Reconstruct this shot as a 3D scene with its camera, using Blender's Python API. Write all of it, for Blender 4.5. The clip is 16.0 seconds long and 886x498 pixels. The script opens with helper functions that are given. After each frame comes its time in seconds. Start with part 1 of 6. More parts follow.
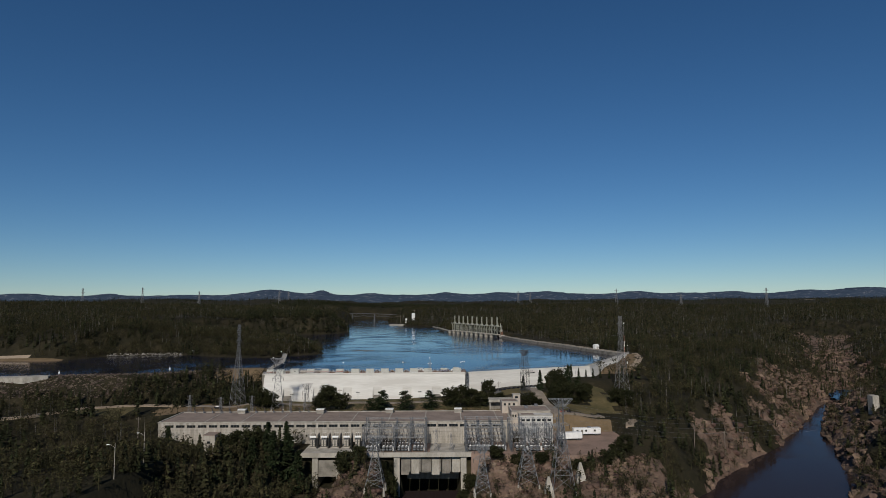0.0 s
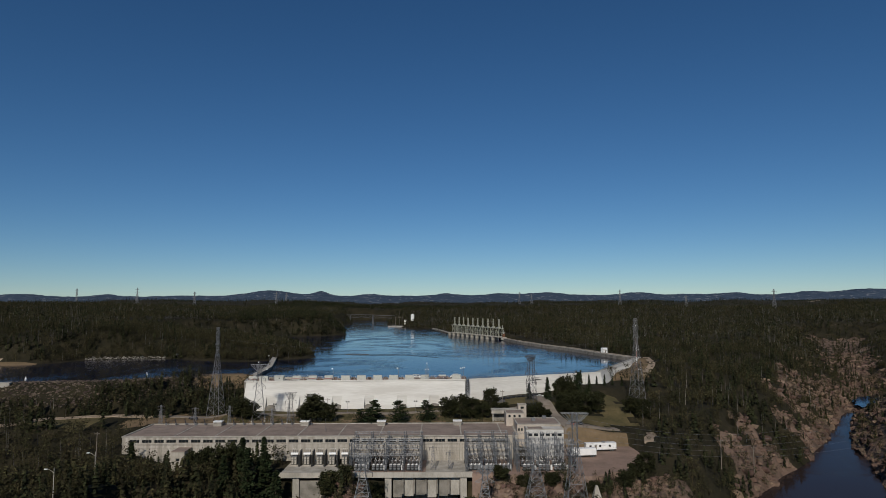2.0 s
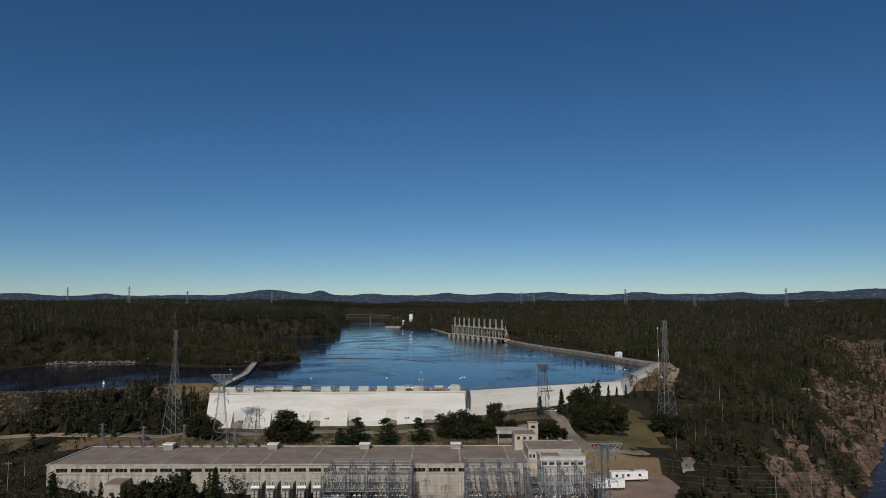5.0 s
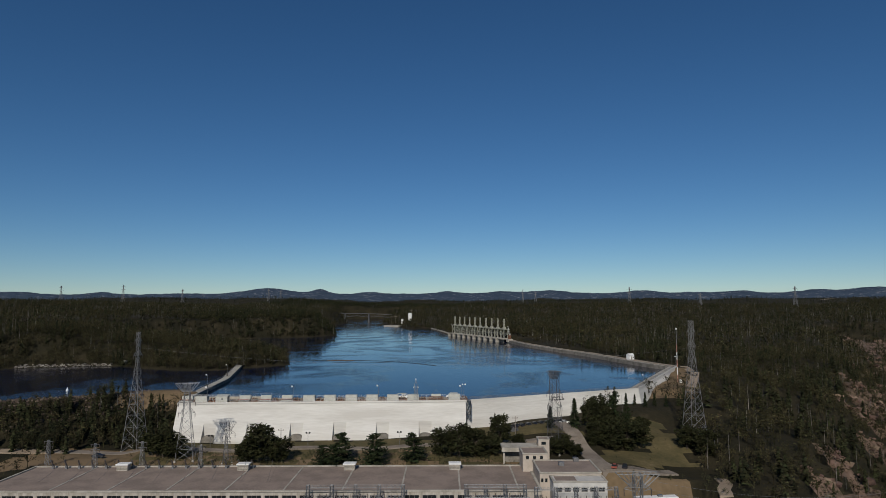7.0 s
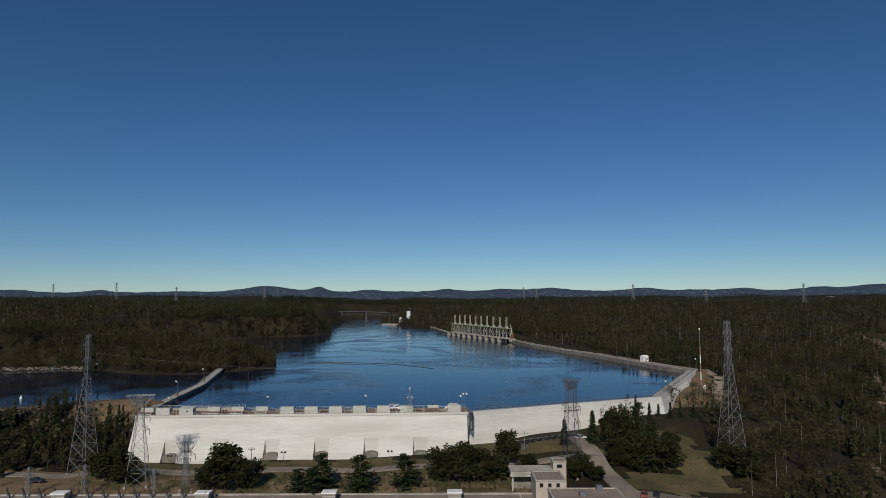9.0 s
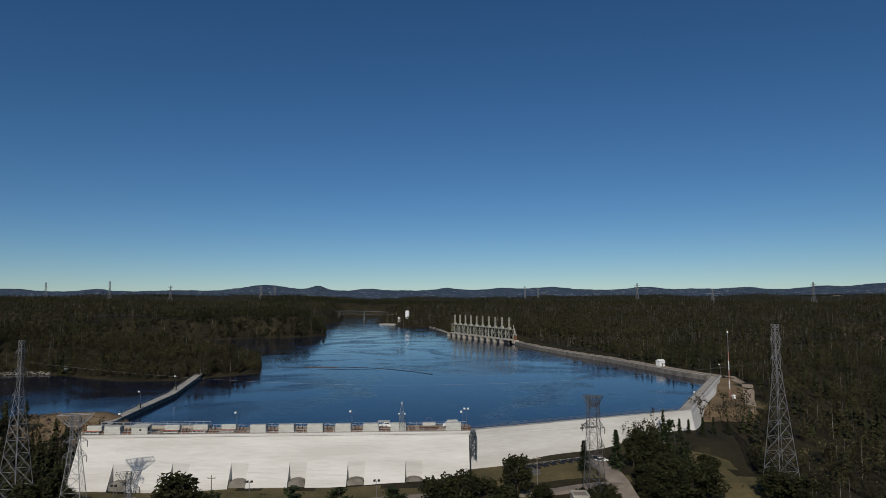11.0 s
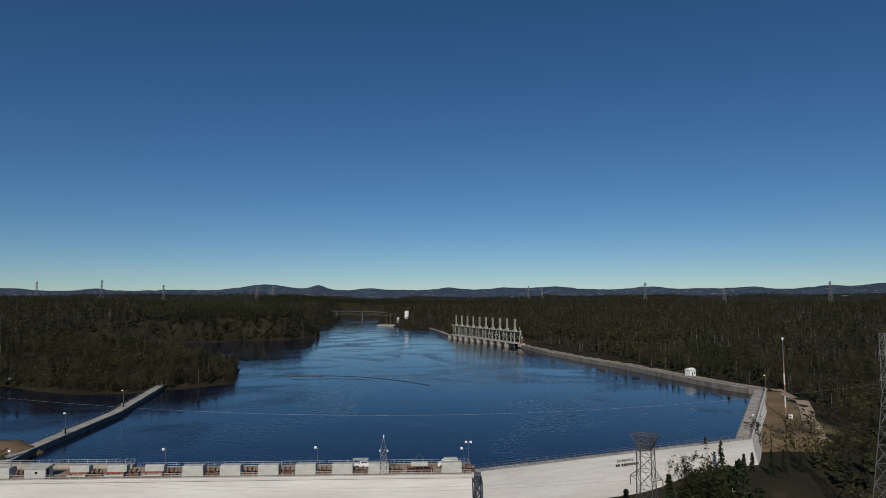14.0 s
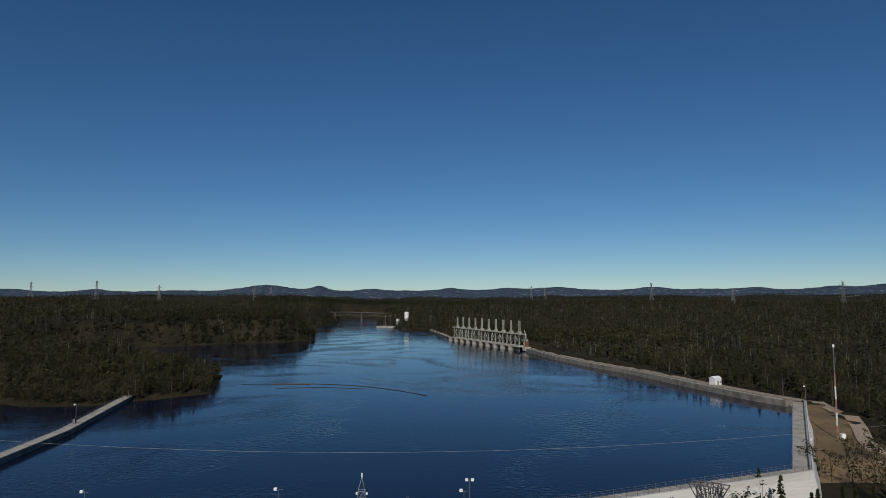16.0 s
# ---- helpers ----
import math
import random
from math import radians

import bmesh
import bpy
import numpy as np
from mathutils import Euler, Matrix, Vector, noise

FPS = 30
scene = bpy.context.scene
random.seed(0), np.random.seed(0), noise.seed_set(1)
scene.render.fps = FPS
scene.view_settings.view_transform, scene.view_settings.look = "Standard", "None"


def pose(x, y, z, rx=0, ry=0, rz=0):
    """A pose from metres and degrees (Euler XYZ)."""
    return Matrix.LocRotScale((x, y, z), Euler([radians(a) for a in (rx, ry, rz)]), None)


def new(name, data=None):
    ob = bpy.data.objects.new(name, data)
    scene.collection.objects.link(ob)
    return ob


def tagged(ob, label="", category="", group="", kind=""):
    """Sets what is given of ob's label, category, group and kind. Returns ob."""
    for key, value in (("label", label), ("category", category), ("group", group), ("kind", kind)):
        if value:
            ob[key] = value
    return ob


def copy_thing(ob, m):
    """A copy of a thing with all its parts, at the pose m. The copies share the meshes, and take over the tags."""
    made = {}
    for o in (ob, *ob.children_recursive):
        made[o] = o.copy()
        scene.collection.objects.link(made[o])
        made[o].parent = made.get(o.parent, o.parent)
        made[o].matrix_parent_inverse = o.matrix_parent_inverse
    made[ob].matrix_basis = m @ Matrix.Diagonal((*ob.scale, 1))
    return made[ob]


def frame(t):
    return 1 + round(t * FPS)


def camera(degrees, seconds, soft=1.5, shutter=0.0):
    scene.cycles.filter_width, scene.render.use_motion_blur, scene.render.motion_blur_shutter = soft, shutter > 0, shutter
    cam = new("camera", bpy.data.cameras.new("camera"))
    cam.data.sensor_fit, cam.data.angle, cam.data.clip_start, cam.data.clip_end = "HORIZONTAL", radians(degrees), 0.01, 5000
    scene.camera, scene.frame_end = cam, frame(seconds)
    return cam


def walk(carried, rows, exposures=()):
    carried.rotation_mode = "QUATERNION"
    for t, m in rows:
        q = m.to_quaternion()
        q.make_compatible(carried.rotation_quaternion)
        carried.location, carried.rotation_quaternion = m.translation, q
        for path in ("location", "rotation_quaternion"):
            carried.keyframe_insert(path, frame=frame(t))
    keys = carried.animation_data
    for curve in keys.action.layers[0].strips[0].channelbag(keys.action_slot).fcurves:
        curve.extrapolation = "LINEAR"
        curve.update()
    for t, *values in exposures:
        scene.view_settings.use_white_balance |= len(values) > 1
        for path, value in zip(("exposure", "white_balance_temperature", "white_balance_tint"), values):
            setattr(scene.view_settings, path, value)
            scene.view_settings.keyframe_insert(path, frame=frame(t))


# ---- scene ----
cam = camera(70.0, 16.0, soft=0.8)
METRES, EYE, TILT, LEAN, TURN = 275.0, 46.6, 4.85, 0.3, 0.0
ROWS = [
    (0.0000, 0.0000, 0.0000, 0.0000, -0.0000, 0.0000, -0.0000),
    (0.5000, 0.0009, 0.0299, -0.0031, 0.0000, 0.0427, -0.0200),
    (1.0000, 0.0020, 0.0600, -0.0058, 0.0143, 0.0641, -0.0500),
    (1.5000, 0.0031, 0.0904, -0.0084, 0.0285, 0.0855, -0.0800),
    (2.0000, 0.0042, 0.1206, -0.0112, 0.0427, 0.0998, -0.0700),
    (2.5000, 0.0056, 0.1511, -0.0136, 0.0499, 0.1140, -0.0700),
    (3.0000, 0.0071, 0.1817, -0.0158, 0.0570, 0.1211, -0.0900),
    (3.5000, 0.0086, 0.2122, -0.0186, 0.0784, 0.1140, -0.1200),
    (4.0000, 0.0093, 0.2433, -0.0220, 0.0926, 0.0926, -0.1300),
    (6.5000, 0.0154, 0.3995, -0.0355, 0.1781, -0.0000, -0.1100),
    (7.0000, 0.0160, 0.4317, -0.0385, 0.1781, -0.0641, -0.0900),
    (7.5000, 0.0165, 0.4640, -0.0417, 0.1853, -0.1283, -0.0800),
    (8.0000, 0.0167, 0.4964, -0.0442, 0.1781, -0.1924, -0.0600),
    (8.5000, 0.0174, 0.5292, -0.0470, 0.1568, -0.2351, -0.0400),
    (11.0000, 0.0210, 0.6885, -0.0598, 0.1853, -0.3491, -0.0600),
    (11.5000, 0.0218, 0.7194, -0.0623, 0.1924, -0.3563, -0.0600),
    (12.0000, 0.0230, 0.7492, -0.0643, 0.2209, -0.3349, -0.0400),
    (12.5000, 0.0237, 0.7792, -0.0668, 0.2494, -0.3206, -0.0500),
    (13.0000, 0.0247, 0.8096, -0.0693, 0.2850, -0.3278, -0.0400),
    (13.5000, 0.0260, 0.8401, -0.0720, 0.3349, -0.3634, -0.0400),
    (14.0000, 0.0269, 0.8706, -0.0749, 0.3705, -0.3776, -0.0600),
    (14.5000, 0.0279, 0.9008, -0.0772, 0.4061, -0.3990, -0.0400),
    (15.0000, 0.0290, 0.9314, -0.0799, 0.4418, -0.4061, -0.0600),
    (15.5000, 0.0300, 0.9618, -0.0822, 0.4916, -0.3990, -0.0600),
    (16.0000, 0.0316, 0.9917, -0.0846, 0.5486, -0.3278, -0.0400),
]
walk(cam, [(t, pose(0, 0, EYE, TILT, LEAN, TURN) @ pose(METRES * x, METRES * y, METRES * z, 90 + pitch, roll, yaw)) for t, x, y, z, yaw, pitch, roll in ROWS])

# ---- light ----
SUN_DIR = Vector((0.16, 1.0, -0.68)).normalized()
sun = new("sun", bpy.data.lights.new("sun", "SUN"))
sun.data.energy, sun.data.angle, sun.data.color = 3.2, radians(0.53), (1.0, 0.93, 0.83)
sun.rotation_euler = SUN_DIR.to_track_quat("-Z", "Y").to_euler()
world = bpy.data.worlds.new("sky")
scene.world = world
world.use_nodes = True
wn = world.node_tree
sky = wn.nodes.new("ShaderNodeTexSky")
sky.sky_type, sky.sun_disc = "NISHITA", False
sky.sun_elevation = math.asin(-SUN_DIR.z)
sky.sun_rotation = math.atan2(-SUN_DIR.x, -SUN_DIR.y)
sky.altitude, sky.air_density, sky.dust_density, sky.ozone_density = 1500, 0.92, 0.0, 5.0
tint = wn.nodes.new("ShaderNodeHueSaturation")
tint.inputs["Saturation"].default_value = 1.15
wn.links.new(sky.outputs[0], tint.inputs["Color"])
cool = wn.nodes.new("ShaderNodeVectorMath")
cool.operation, cool.inputs[1].default_value = "MULTIPLY", (0.93, 0.98, 0.97)
wn.links.new(tint.outputs[0], cool.inputs[0])
wn.links.new(cool.outputs[0], wn.nodes["Background"].inputs[0])
wn.nodes["Background"].inputs[1].default_value = 0.0575
scene.view_settings.exposure = 0.0

# ---- materials ----
def material(name, base, second=None, scale=1.0, rough=0.85, metal=0.0, bump=0.0, bump_scale=None, rand=0.0, island=0.0, third=None, stretch=(1, 1, 1)):
    """A surface of two or three mixed tones, broken up at two scales, with relief."""
    m = bpy.data.materials.new(name)
    m.use_nodes = True
    nt = m.node_tree
    bs = nt.nodes["Principled BSDF"]
    bs.inputs["Roughness"].default_value, bs.inputs["Metallic"].default_value = rough, metal
    bs.inputs["Specular IOR Level"].default_value = 0.5 if rough < 0.8 else 0.12
    tc = nt.nodes.new("ShaderNodeTexCoord")
    mp = nt.nodes.new("ShaderNodeMapping")
    mp.inputs["Scale"].default_value = stretch
    nt.links.new(tc.outputs["Object"], mp.inputs["Vector"])
    big, fine = nt.nodes.new("ShaderNodeTexNoise"), nt.nodes.new("ShaderNodeTexNoise")
    for n, s in ((big, scale), (fine, scale * 9)):
        nt.links.new(mp.outputs[0], n.inputs["Vector"])
        n.inputs["Scale"].default_value, n.inputs["Detail"].default_value = s, 5
    ramp = nt.nodes.new("ShaderNodeValToRGB")
    second = second or tuple(c * 0.75 for c in base)
    ramp.color_ramp.elements[0].position, ramp.color_ramp.elements[0].color = 0.35, (*second, 1)
    ramp.color_ramp.elements[1].position, ramp.color_ramp.elements[1].color = 0.62, (*base, 1)
    if third:
        e = ramp.color_ramp.elements.new(0.78)
        e.color = (*third, 1)
    add = nt.nodes.new("ShaderNodeMath")
    add.operation = "MULTIPLY_ADD"
    nt.links.new(fine.outputs[0], add.inputs[0])
    add.inputs[1].default_value = 0.45
    nt.links.new(big.outputs[0], add.inputs[2])
    sub = nt.nodes.new("ShaderNodeMath")
    sub.operation, sub.inputs[1].default_value = "SUBTRACT", 0.22
    nt.links.new(add.outputs[0], sub.inputs[0])
    nt.links.new(sub.outputs[0], ramp.inputs[0])
    out = ramp.outputs[0]
    if rand or island:
        src = nt.nodes.new("ShaderNodeObjectInfo" if rand else "ShaderNodeNewGeometry")
        mr = nt.nodes.new("ShaderNodeMapRange")
        k = rand or island
        mr.inputs["To Min"].default_value, mr.inputs["To Max"].default_value = 1 - k, 1 + k
        nt.links.new(src.outputs["Random" if rand else "Random Per Island"], mr.inputs[0])
        hs = nt.nodes.new("ShaderNodeHueSaturation")
        nt.links.new(mr.outputs[0], hs.inputs["Value"])
        hue = nt.nodes.new("ShaderNodeMapRange")
        hue.inputs["To Min"].default_value, hue.inputs["To Max"].default_value = 0.5 - 0.07 * k, 0.5 + 0.05 * k
        nt.links.new(src.outputs["Random" if rand else "Random Per Island"], hue.inputs[0])
        nt.links.new(hue.outputs[0], hs.inputs["Hue"])
        nt.links.new(out, hs.inputs["Color"])
        out = hs.outputs[0]
    nt.links.new(out, bs.inputs["Base Color"])
    if bump:
        bp = nt.nodes.new("ShaderNodeBump")
        bp.inputs["Strength"].default_value = bump
        bp.inputs["Distance"].default_value = 0.6 / (bump_scale or scale * 9)
        bn = fine
        if bump_scale:
            bn = nt.nodes.new("ShaderNodeTexNoise")
            bn.inputs["Scale"].default_value, bn.inputs["Detail"].default_value = bump_scale, 4
            nt.links.new(mp.outputs[0], bn.inputs["Vector"])
        nt.links.new(bn.outputs[0], bp.inputs["Height"])
        nt.links.new(bp.outputs[0], bs.inputs["Normal"])
    return m


DAM = material("dam_concrete", (0.60, 0.585, 0.545), (0.50, 0.48, 0.44), 0.12, 0.9, bump=0.12, stretch=(0.22, 0.22, 2.2), third=(0.645, 0.63, 0.59))
CONC = material("weathered_concrete", (0.42, 0.39, 0.34), (0.28, 0.26, 0.22), 0.25, 0.92, bump=0.2, stretch=(1, 1, 0.4))
CONC_DARK = material("stained_concrete", (0.24, 0.22, 0.19), (0.14, 0.13, 0.11), 0.3, 0.95, bump=0.2)
ROOF = material("gravel_roof", (0.27, 0.215, 0.18), (0.20, 0.16, 0.135), 0.15, 0.97, bump=0.2)
STEEL = material("galvanised_steel", (0.20, 0.20, 0.205), (0.13, 0.13, 0.135), 1.0, 0.6, 0.4)
STEEL_BLUE = material("weathered_zinc_steel", (0.205, 0.215, 0.225), (0.10, 0.106, 0.112), 1.0, 0.6, 0.4)
DARKSTEEL = material("dull_dark_steel", (0.085, 0.085, 0.09), (0.05, 0.05, 0.055), 1.0, 0.7, 0.3)
RAIL = material("grey_rail_paint", (0.62, 0.64, 0.64), (0.5, 0.5, 0.5), 1.0, 0.5, 0.2)
CABIN = material("cream_cover_paint", (0.50, 0.50, 0.45), (0.40, 0.40, 0.36), 0.6, 0.6)
WHITE = material("white_paint", (0.80, 0.80, 0.78), (0.70, 0.70, 0.68), 0.5, 0.45)
RED = material("oxide_red_paint", (0.32, 0.08, 0.05), (0.22, 0.06, 0.04), 0.8, 0.7)
RUST = material("rusty_steel", (0.20, 0.10, 0.06), (0.12, 0.07, 0.05), 1.2, 0.85, 0.2)
GREENST = material("pale_green_steel_paint", (0.36, 0.36, 0.29), (0.22, 0.22, 0.18), 0.5, 0.7)
BLACK = material("black_rubber", (0.03, 0.03, 0.03), (0.02, 0.02, 0.02), 1.0, 0.8)
DARKPAINT = material("dark_car_paint", (0.03, 0.03, 0.035), (0.02, 0.02, 0.025), 1.0, 0.25)
PORCELAIN = material("brown_grey_porcelain", (0.075, 0.062, 0.056), (0.045, 0.038, 0.035), 1.0, 0.3)
TANK = material("transformer_grey_paint", (0.14, 0.145, 0.15), (0.08, 0.085, 0.09), 0.6, 0.5, 0.1)
ASPHALT = material("worn_asphalt", (0.13, 0.125, 0.12), (0.09, 0.088, 0.085), 0.15, 0.95, bump=0.1)
DIRT = material("sandy_dirt", (0.34, 0.27, 0.20), (0.24, 0.19, 0.14), 0.1, 0.97, bump=0.2)
YARD = material("pinkish_gravel_yard", (0.27, 0.19, 0.15), (0.20, 0.145, 0.115), 0.12, 0.97, bump=0.25)
BARK = material("grey_brown_bark", (0.10, 0.08, 0.06), (0.06, 0.05, 0.04), 2.0, 0.95)
SPRUCE = material("spruce_needles", (0.033, 0.036, 0.015), (0.012, 0.014, 0.007), 0.11, 0.9, island=0.5, third=(0.052, 0.044, 0.023))
BROAD = material("broad_leaves", (0.052, 0.046, 0.021), (0.019, 0.019, 0.009), 0.10, 0.85, island=0.5, third=(0.084, 0.066, 0.034))
BUSHLEAF = material("bush_leaves", (0.060, 0.060, 0.028), (0.040, 0.042, 0.02), 0.1, 0.9, island=0.5)
ROCK = material("pink_brown_granite", (0.17, 0.115, 0.085), (0.075, 0.055, 0.042), 0.06, 0.92, bump=0.8, bump_scale=0.8, third=(0.24, 0.175, 0.135), island=0.3)
WOODPOLE = material("weathered_pole_wood", (0.22, 0.19, 0.16), (0.15, 0.13, 0.11), 1.0, 0.95)


def glass_dark(name):
    m = bpy.data.materials.new(name)
    m.use_nodes = True
    b = m.node_tree.nodes["Principled BSDF"]
    b.inputs["Base Color"].default_value = (0.015, 0.018, 0.02, 1)
    b.inputs["Roughness"].default_value = 0.08
    return m


PANE = glass_dark("dark_window_glass")


def water_material(name, deep, ripple):
    m = bpy.data.materials.new(name)
    m.use_nodes = True
    nt = m.node_tree
    b = nt.nodes["Principled BSDF"]
    b.inputs["Base Color"].default_value = (*deep, 1)
    b.inputs["IOR"].default_value = 1.31
    tc = nt.nodes.new("ShaderNodeTexCoord")
    chop, swirl = nt.nodes.new("ShaderNodeTexNoise"), nt.nodes.new("ShaderNodeTexNoise")
    for n, s, d, w in ((chop, 0.55, 4, 0.3), (swirl, 0.011, 7, 2.4)):
        nt.links.new(tc.outputs["Object"], n.inputs["Vector"])
        n.inputs["Scale"].default_value, n.inputs["Detail"].default_value, n.inputs["Distortion"].default_value = s, d, w
    ramp = nt.nodes.new("ShaderNodeMapRange")
    ramp.inputs["From Min"].default_value, ramp.inputs["From Max"].default_value = 0.47, 0.64
    ramp.inputs["To Min"].default_value, ramp.inputs["To Max"].default_value = ripple * 0.16, ripple
    nt.links.new(swirl.outputs[0], ramp.inputs[0])
    bp = nt.nodes.new("ShaderNodeBump")
    bp.inputs["Distance"].default_value = 0.35
    nt.links.new(ramp.outputs[0], bp.inputs["Strength"])
    nt.links.new(chop.outputs[0], bp.inputs["Height"])
    nt.links.new(bp.outputs[0], b.inputs["Normal"])
    rr = nt.nodes.new("ShaderNodeMapRange")
    rr.inputs["From Min"].default_value, rr.inputs["From Max"].default_value = 0.4, 0.65
    rr.inputs["To Min"].default_value, rr.inputs["To Max"].default_value = 0.04, 0.13
    nt.links.new(swirl.outputs[0], rr.inputs[0])
    nt.links.new(rr.outputs[0], b.inputs["Roughness"])
    return m


WATER = water_material("reservoir_water", (0.006, 0.009, 0.025), 0.6)
RIVER = water_material("river_water", (0.028, 0.020, 0.020), 0.5)
RIVER.node_tree.nodes["Principled BSDF"].inputs["Specular IOR Level"].default_value = 0.06


# ---- mesh helpers ----
def finish(name, bm, mat, smooth=False):
    me = bpy.data.meshes.new(name)
    bm.to_mesh(me)
    bm.free()
    me.materials.append(mat)
    if smooth:
        me.shade_smooth()
    return me


def part(name, bm, mat, parent, label=""):
    """Links a bmesh as one mesh object under a thing or a part."""
    ob = new(name, bm if isinstance(bm, bpy.types.Mesh) else finish(name, bm, mat))
    ob.parent = parent
    return tagged(ob, label)


def thing(name, label, category, at=(0, 0, 0), turn=0, group="", kind=""):
    ob = new(name)
    ob.matrix_basis = pose(*at, 0, 0, turn)
    return tagged(ob, label, category, group, kind)


def solid(name, bm, mat, label, category="", kind="", group=""):
    return tagged(new(name, finish(name, bm, mat)), label, category, group, kind)


def box(bm, x0, y0, z0, x1, y1, z1, bevel=0.0):
    r = bmesh.ops.create_cube(bm, size=1.0, matrix=Matrix.Translation(((x0 + x1) / 2, (y0 + y1) / 2, (z0 + z1) / 2)) @ Matrix.Diagonal((x1 - x0, y1 - y0, z1 - z0, 1)))
    if bevel:
        es = list({e for v in r["verts"] for e in v.link_edges})
        bmesh.ops.bevel(bm, geom=es, offset=bevel, segments=1, affect="EDGES")
    return bm


def boxed(x0, y0, z0, x1, y1, z1, bevel=0.0):
    return box(bmesh.new(), x0, y0, z0, x1, y1, z1, bevel)


def bar(bm, a, b, r, sides=4, r2=None):
    """A rod from a to b."""
    a, b = Vector(a), Vector(b)
    d = b - a
    m = Matrix.Translation((a + b) / 2) @ d.to_track_quat("Z", "Y").to_matrix().to_4x4()
    bmesh.ops.create_cone(bm, cap_ends=True, segments=sides, radius1=r, radius2=r if r2 is None else r2, depth=d.length, matrix=m)
    return bm


def prism(bm, pts, z0, z1):
    """A block over a plan outline; z0 and z1 may be lists, a height for each corner."""
    n = len(pts)
    zs0, zs1 = (z0 if isinstance(z0, (list, tuple)) else [z0] * n), (z1 if isinstance(z1, (list, tuple)) else [z1] * n)
    lo = [bm.verts.new((p[0], p[1], z)) for p, z in zip(pts, zs0)]
    hi = [bm.verts.new((p[0], p[1], z)) for p, z in zip(pts, zs1)]
    bm.faces.new(lo[::-1]), bm.faces.new(hi)
    for i in range(n):
        j = (i + 1) % n
        bm.faces.new((lo[i], lo[j], hi[j], hi[i]))
    bmesh.ops.recalc_face_normals(bm, faces=bm.faces[:])
    return bm


def loft(bm, sections):
    """Skins rings of points of equal count, with the ends closed."""
    rings = [[bm.verts.new(p) for p in s] for s in sections]
    n = len(rings[0])
    for a, b in zip(rings, rings[1:]):
        for i in range(n):
            bm.faces.new((a[i], a[(i + 1) % n], b[(i + 1) % n], b[i]))
    bm.faces.new(rings[0][::-1]), bm.faces.new(rings[-1])
    bmesh.ops.recalc_face_normals(bm, faces=bm.faces[:])
    return bm


def raw_mesh(name, verts, tris, mat, mats=None, index=None):
    me = bpy.data.meshes.new(name)
    me.vertices.add(len(verts)), me.loops.add(len(tris) * 3), me.polygons.add(len(tris))
    me.vertices.foreach_set("co", np.asarray(verts, np.float32).ravel())
    me.loops.foreach_set("vertex_index", np.asarray(tris, np.int32).ravel())
    me.polygons.foreach_set("loop_start", np.arange(0, len(tris) * 3, 3, dtype=np.int32))
    for m in (mats or [mat]):
        me.materials.append(m)
    if index is not None:
        me.polygons.foreach_set("material_index", np.asarray(index, np.int32))
    me.update(calc_edges=True)
    me.shade_flat()
    return me


# ---- ground ----
# the reservoir's outline: (x, y, kind of the edge that starts there); w wall, d dike, n natural
SHORE = [(14, 408, "w"), (99, 440, "w"), (155.8, 545, "d"), (145, 567, "d"), (133.5, 609, "d"), (119.5, 667, "d"), (104, 710, "d"), (88, 763, "d"), (74, 845, "d"), (12, 990, "n"),
         (-22, 1230, "n"), (-48, 1178, "n"), (-88, 1318, "n"), (-134, 1525, "n"), (-120, 1900, "n"), (-270, 1900, "n"), (-210, 1530, "n"), (-212, 1331, "n"),
         (-146, 1007, "n"), (-174, 970, "n"), (-242, 938, "n"), (-330, 850, "n"), (-260, 740, "n"), (-131, 668, "n"), (-110, 592, "n"), (-130, 573, "n"),
         (-151, 555, "n"), (-177, 553, "n"), (-202, 566, "n"), (-228, 582, "n"), (-250, 588, "n"), (-278, 580, "n"), (-302, 572, "n"), (-314, 540, "n"), (-330, 529, "n"), (-367, 531, "n"), (-420, 532, "n"), (-640, 500, "n"),
         (-640, 372, "d"), (-274, 393, "d"), (-244, 402, "d"), (-196, 409, "d"), (-170, 418, "d"), (-156, 432, "d"), (-141, 442, "d"), (-127, 443, "d"), (-118, 437, "w"), (-116, 420, "w"), (-112, 403, "w")]
RIVERLINE = [(88, 180), (134, 262), (170, 318), (222, 395), (252, 445), (294, 506), (342, 562), (385, 620), (440, 720), (520, 860), (600, 1000)]
TOE_SPOTS = [(-122, 383, -14.0), (-150, 400, -12), (-110, 379, -11.2), (-50, 379, -11.2), (4, 381, -10.8), (14, 391, -8.4), (50, 399, -6.6), (92, 426, -3.6), (130, 475, -0.6), (165, 520, 1.6),
             (140, 440, -5), (110, 400, -10.5), (-140, 358, -12.6), (-60, 360, -12.6), (20, 360, -12.6), (60, 362, -12.8), (160, 420, -13), (230, 520, -8), (300, 400, -18), (360, 480, -16),
             (-190, 366, -12), (-215, 395, -8), (-330, 380, -8)]
HOUSE_SPOTS = [(96, 350, -17), (-150, 325, -19), (-165, 290, -24), (-60, 305, -23), (0, 305, -23), (60, 300, -22), (78, 318, -23), (-124, 275, -22), (-190, 262, -20), (-119, 254, -15.5), (-118, 228, -14.5), (-145, 240, -16), (-113, 304, -26),
               (-60, 240, -36), (20, 240, -36), (80, 262, -32), (105, 330, -16), (130, 300, -27), (260, 300, -24), (-260, 350, -12)]
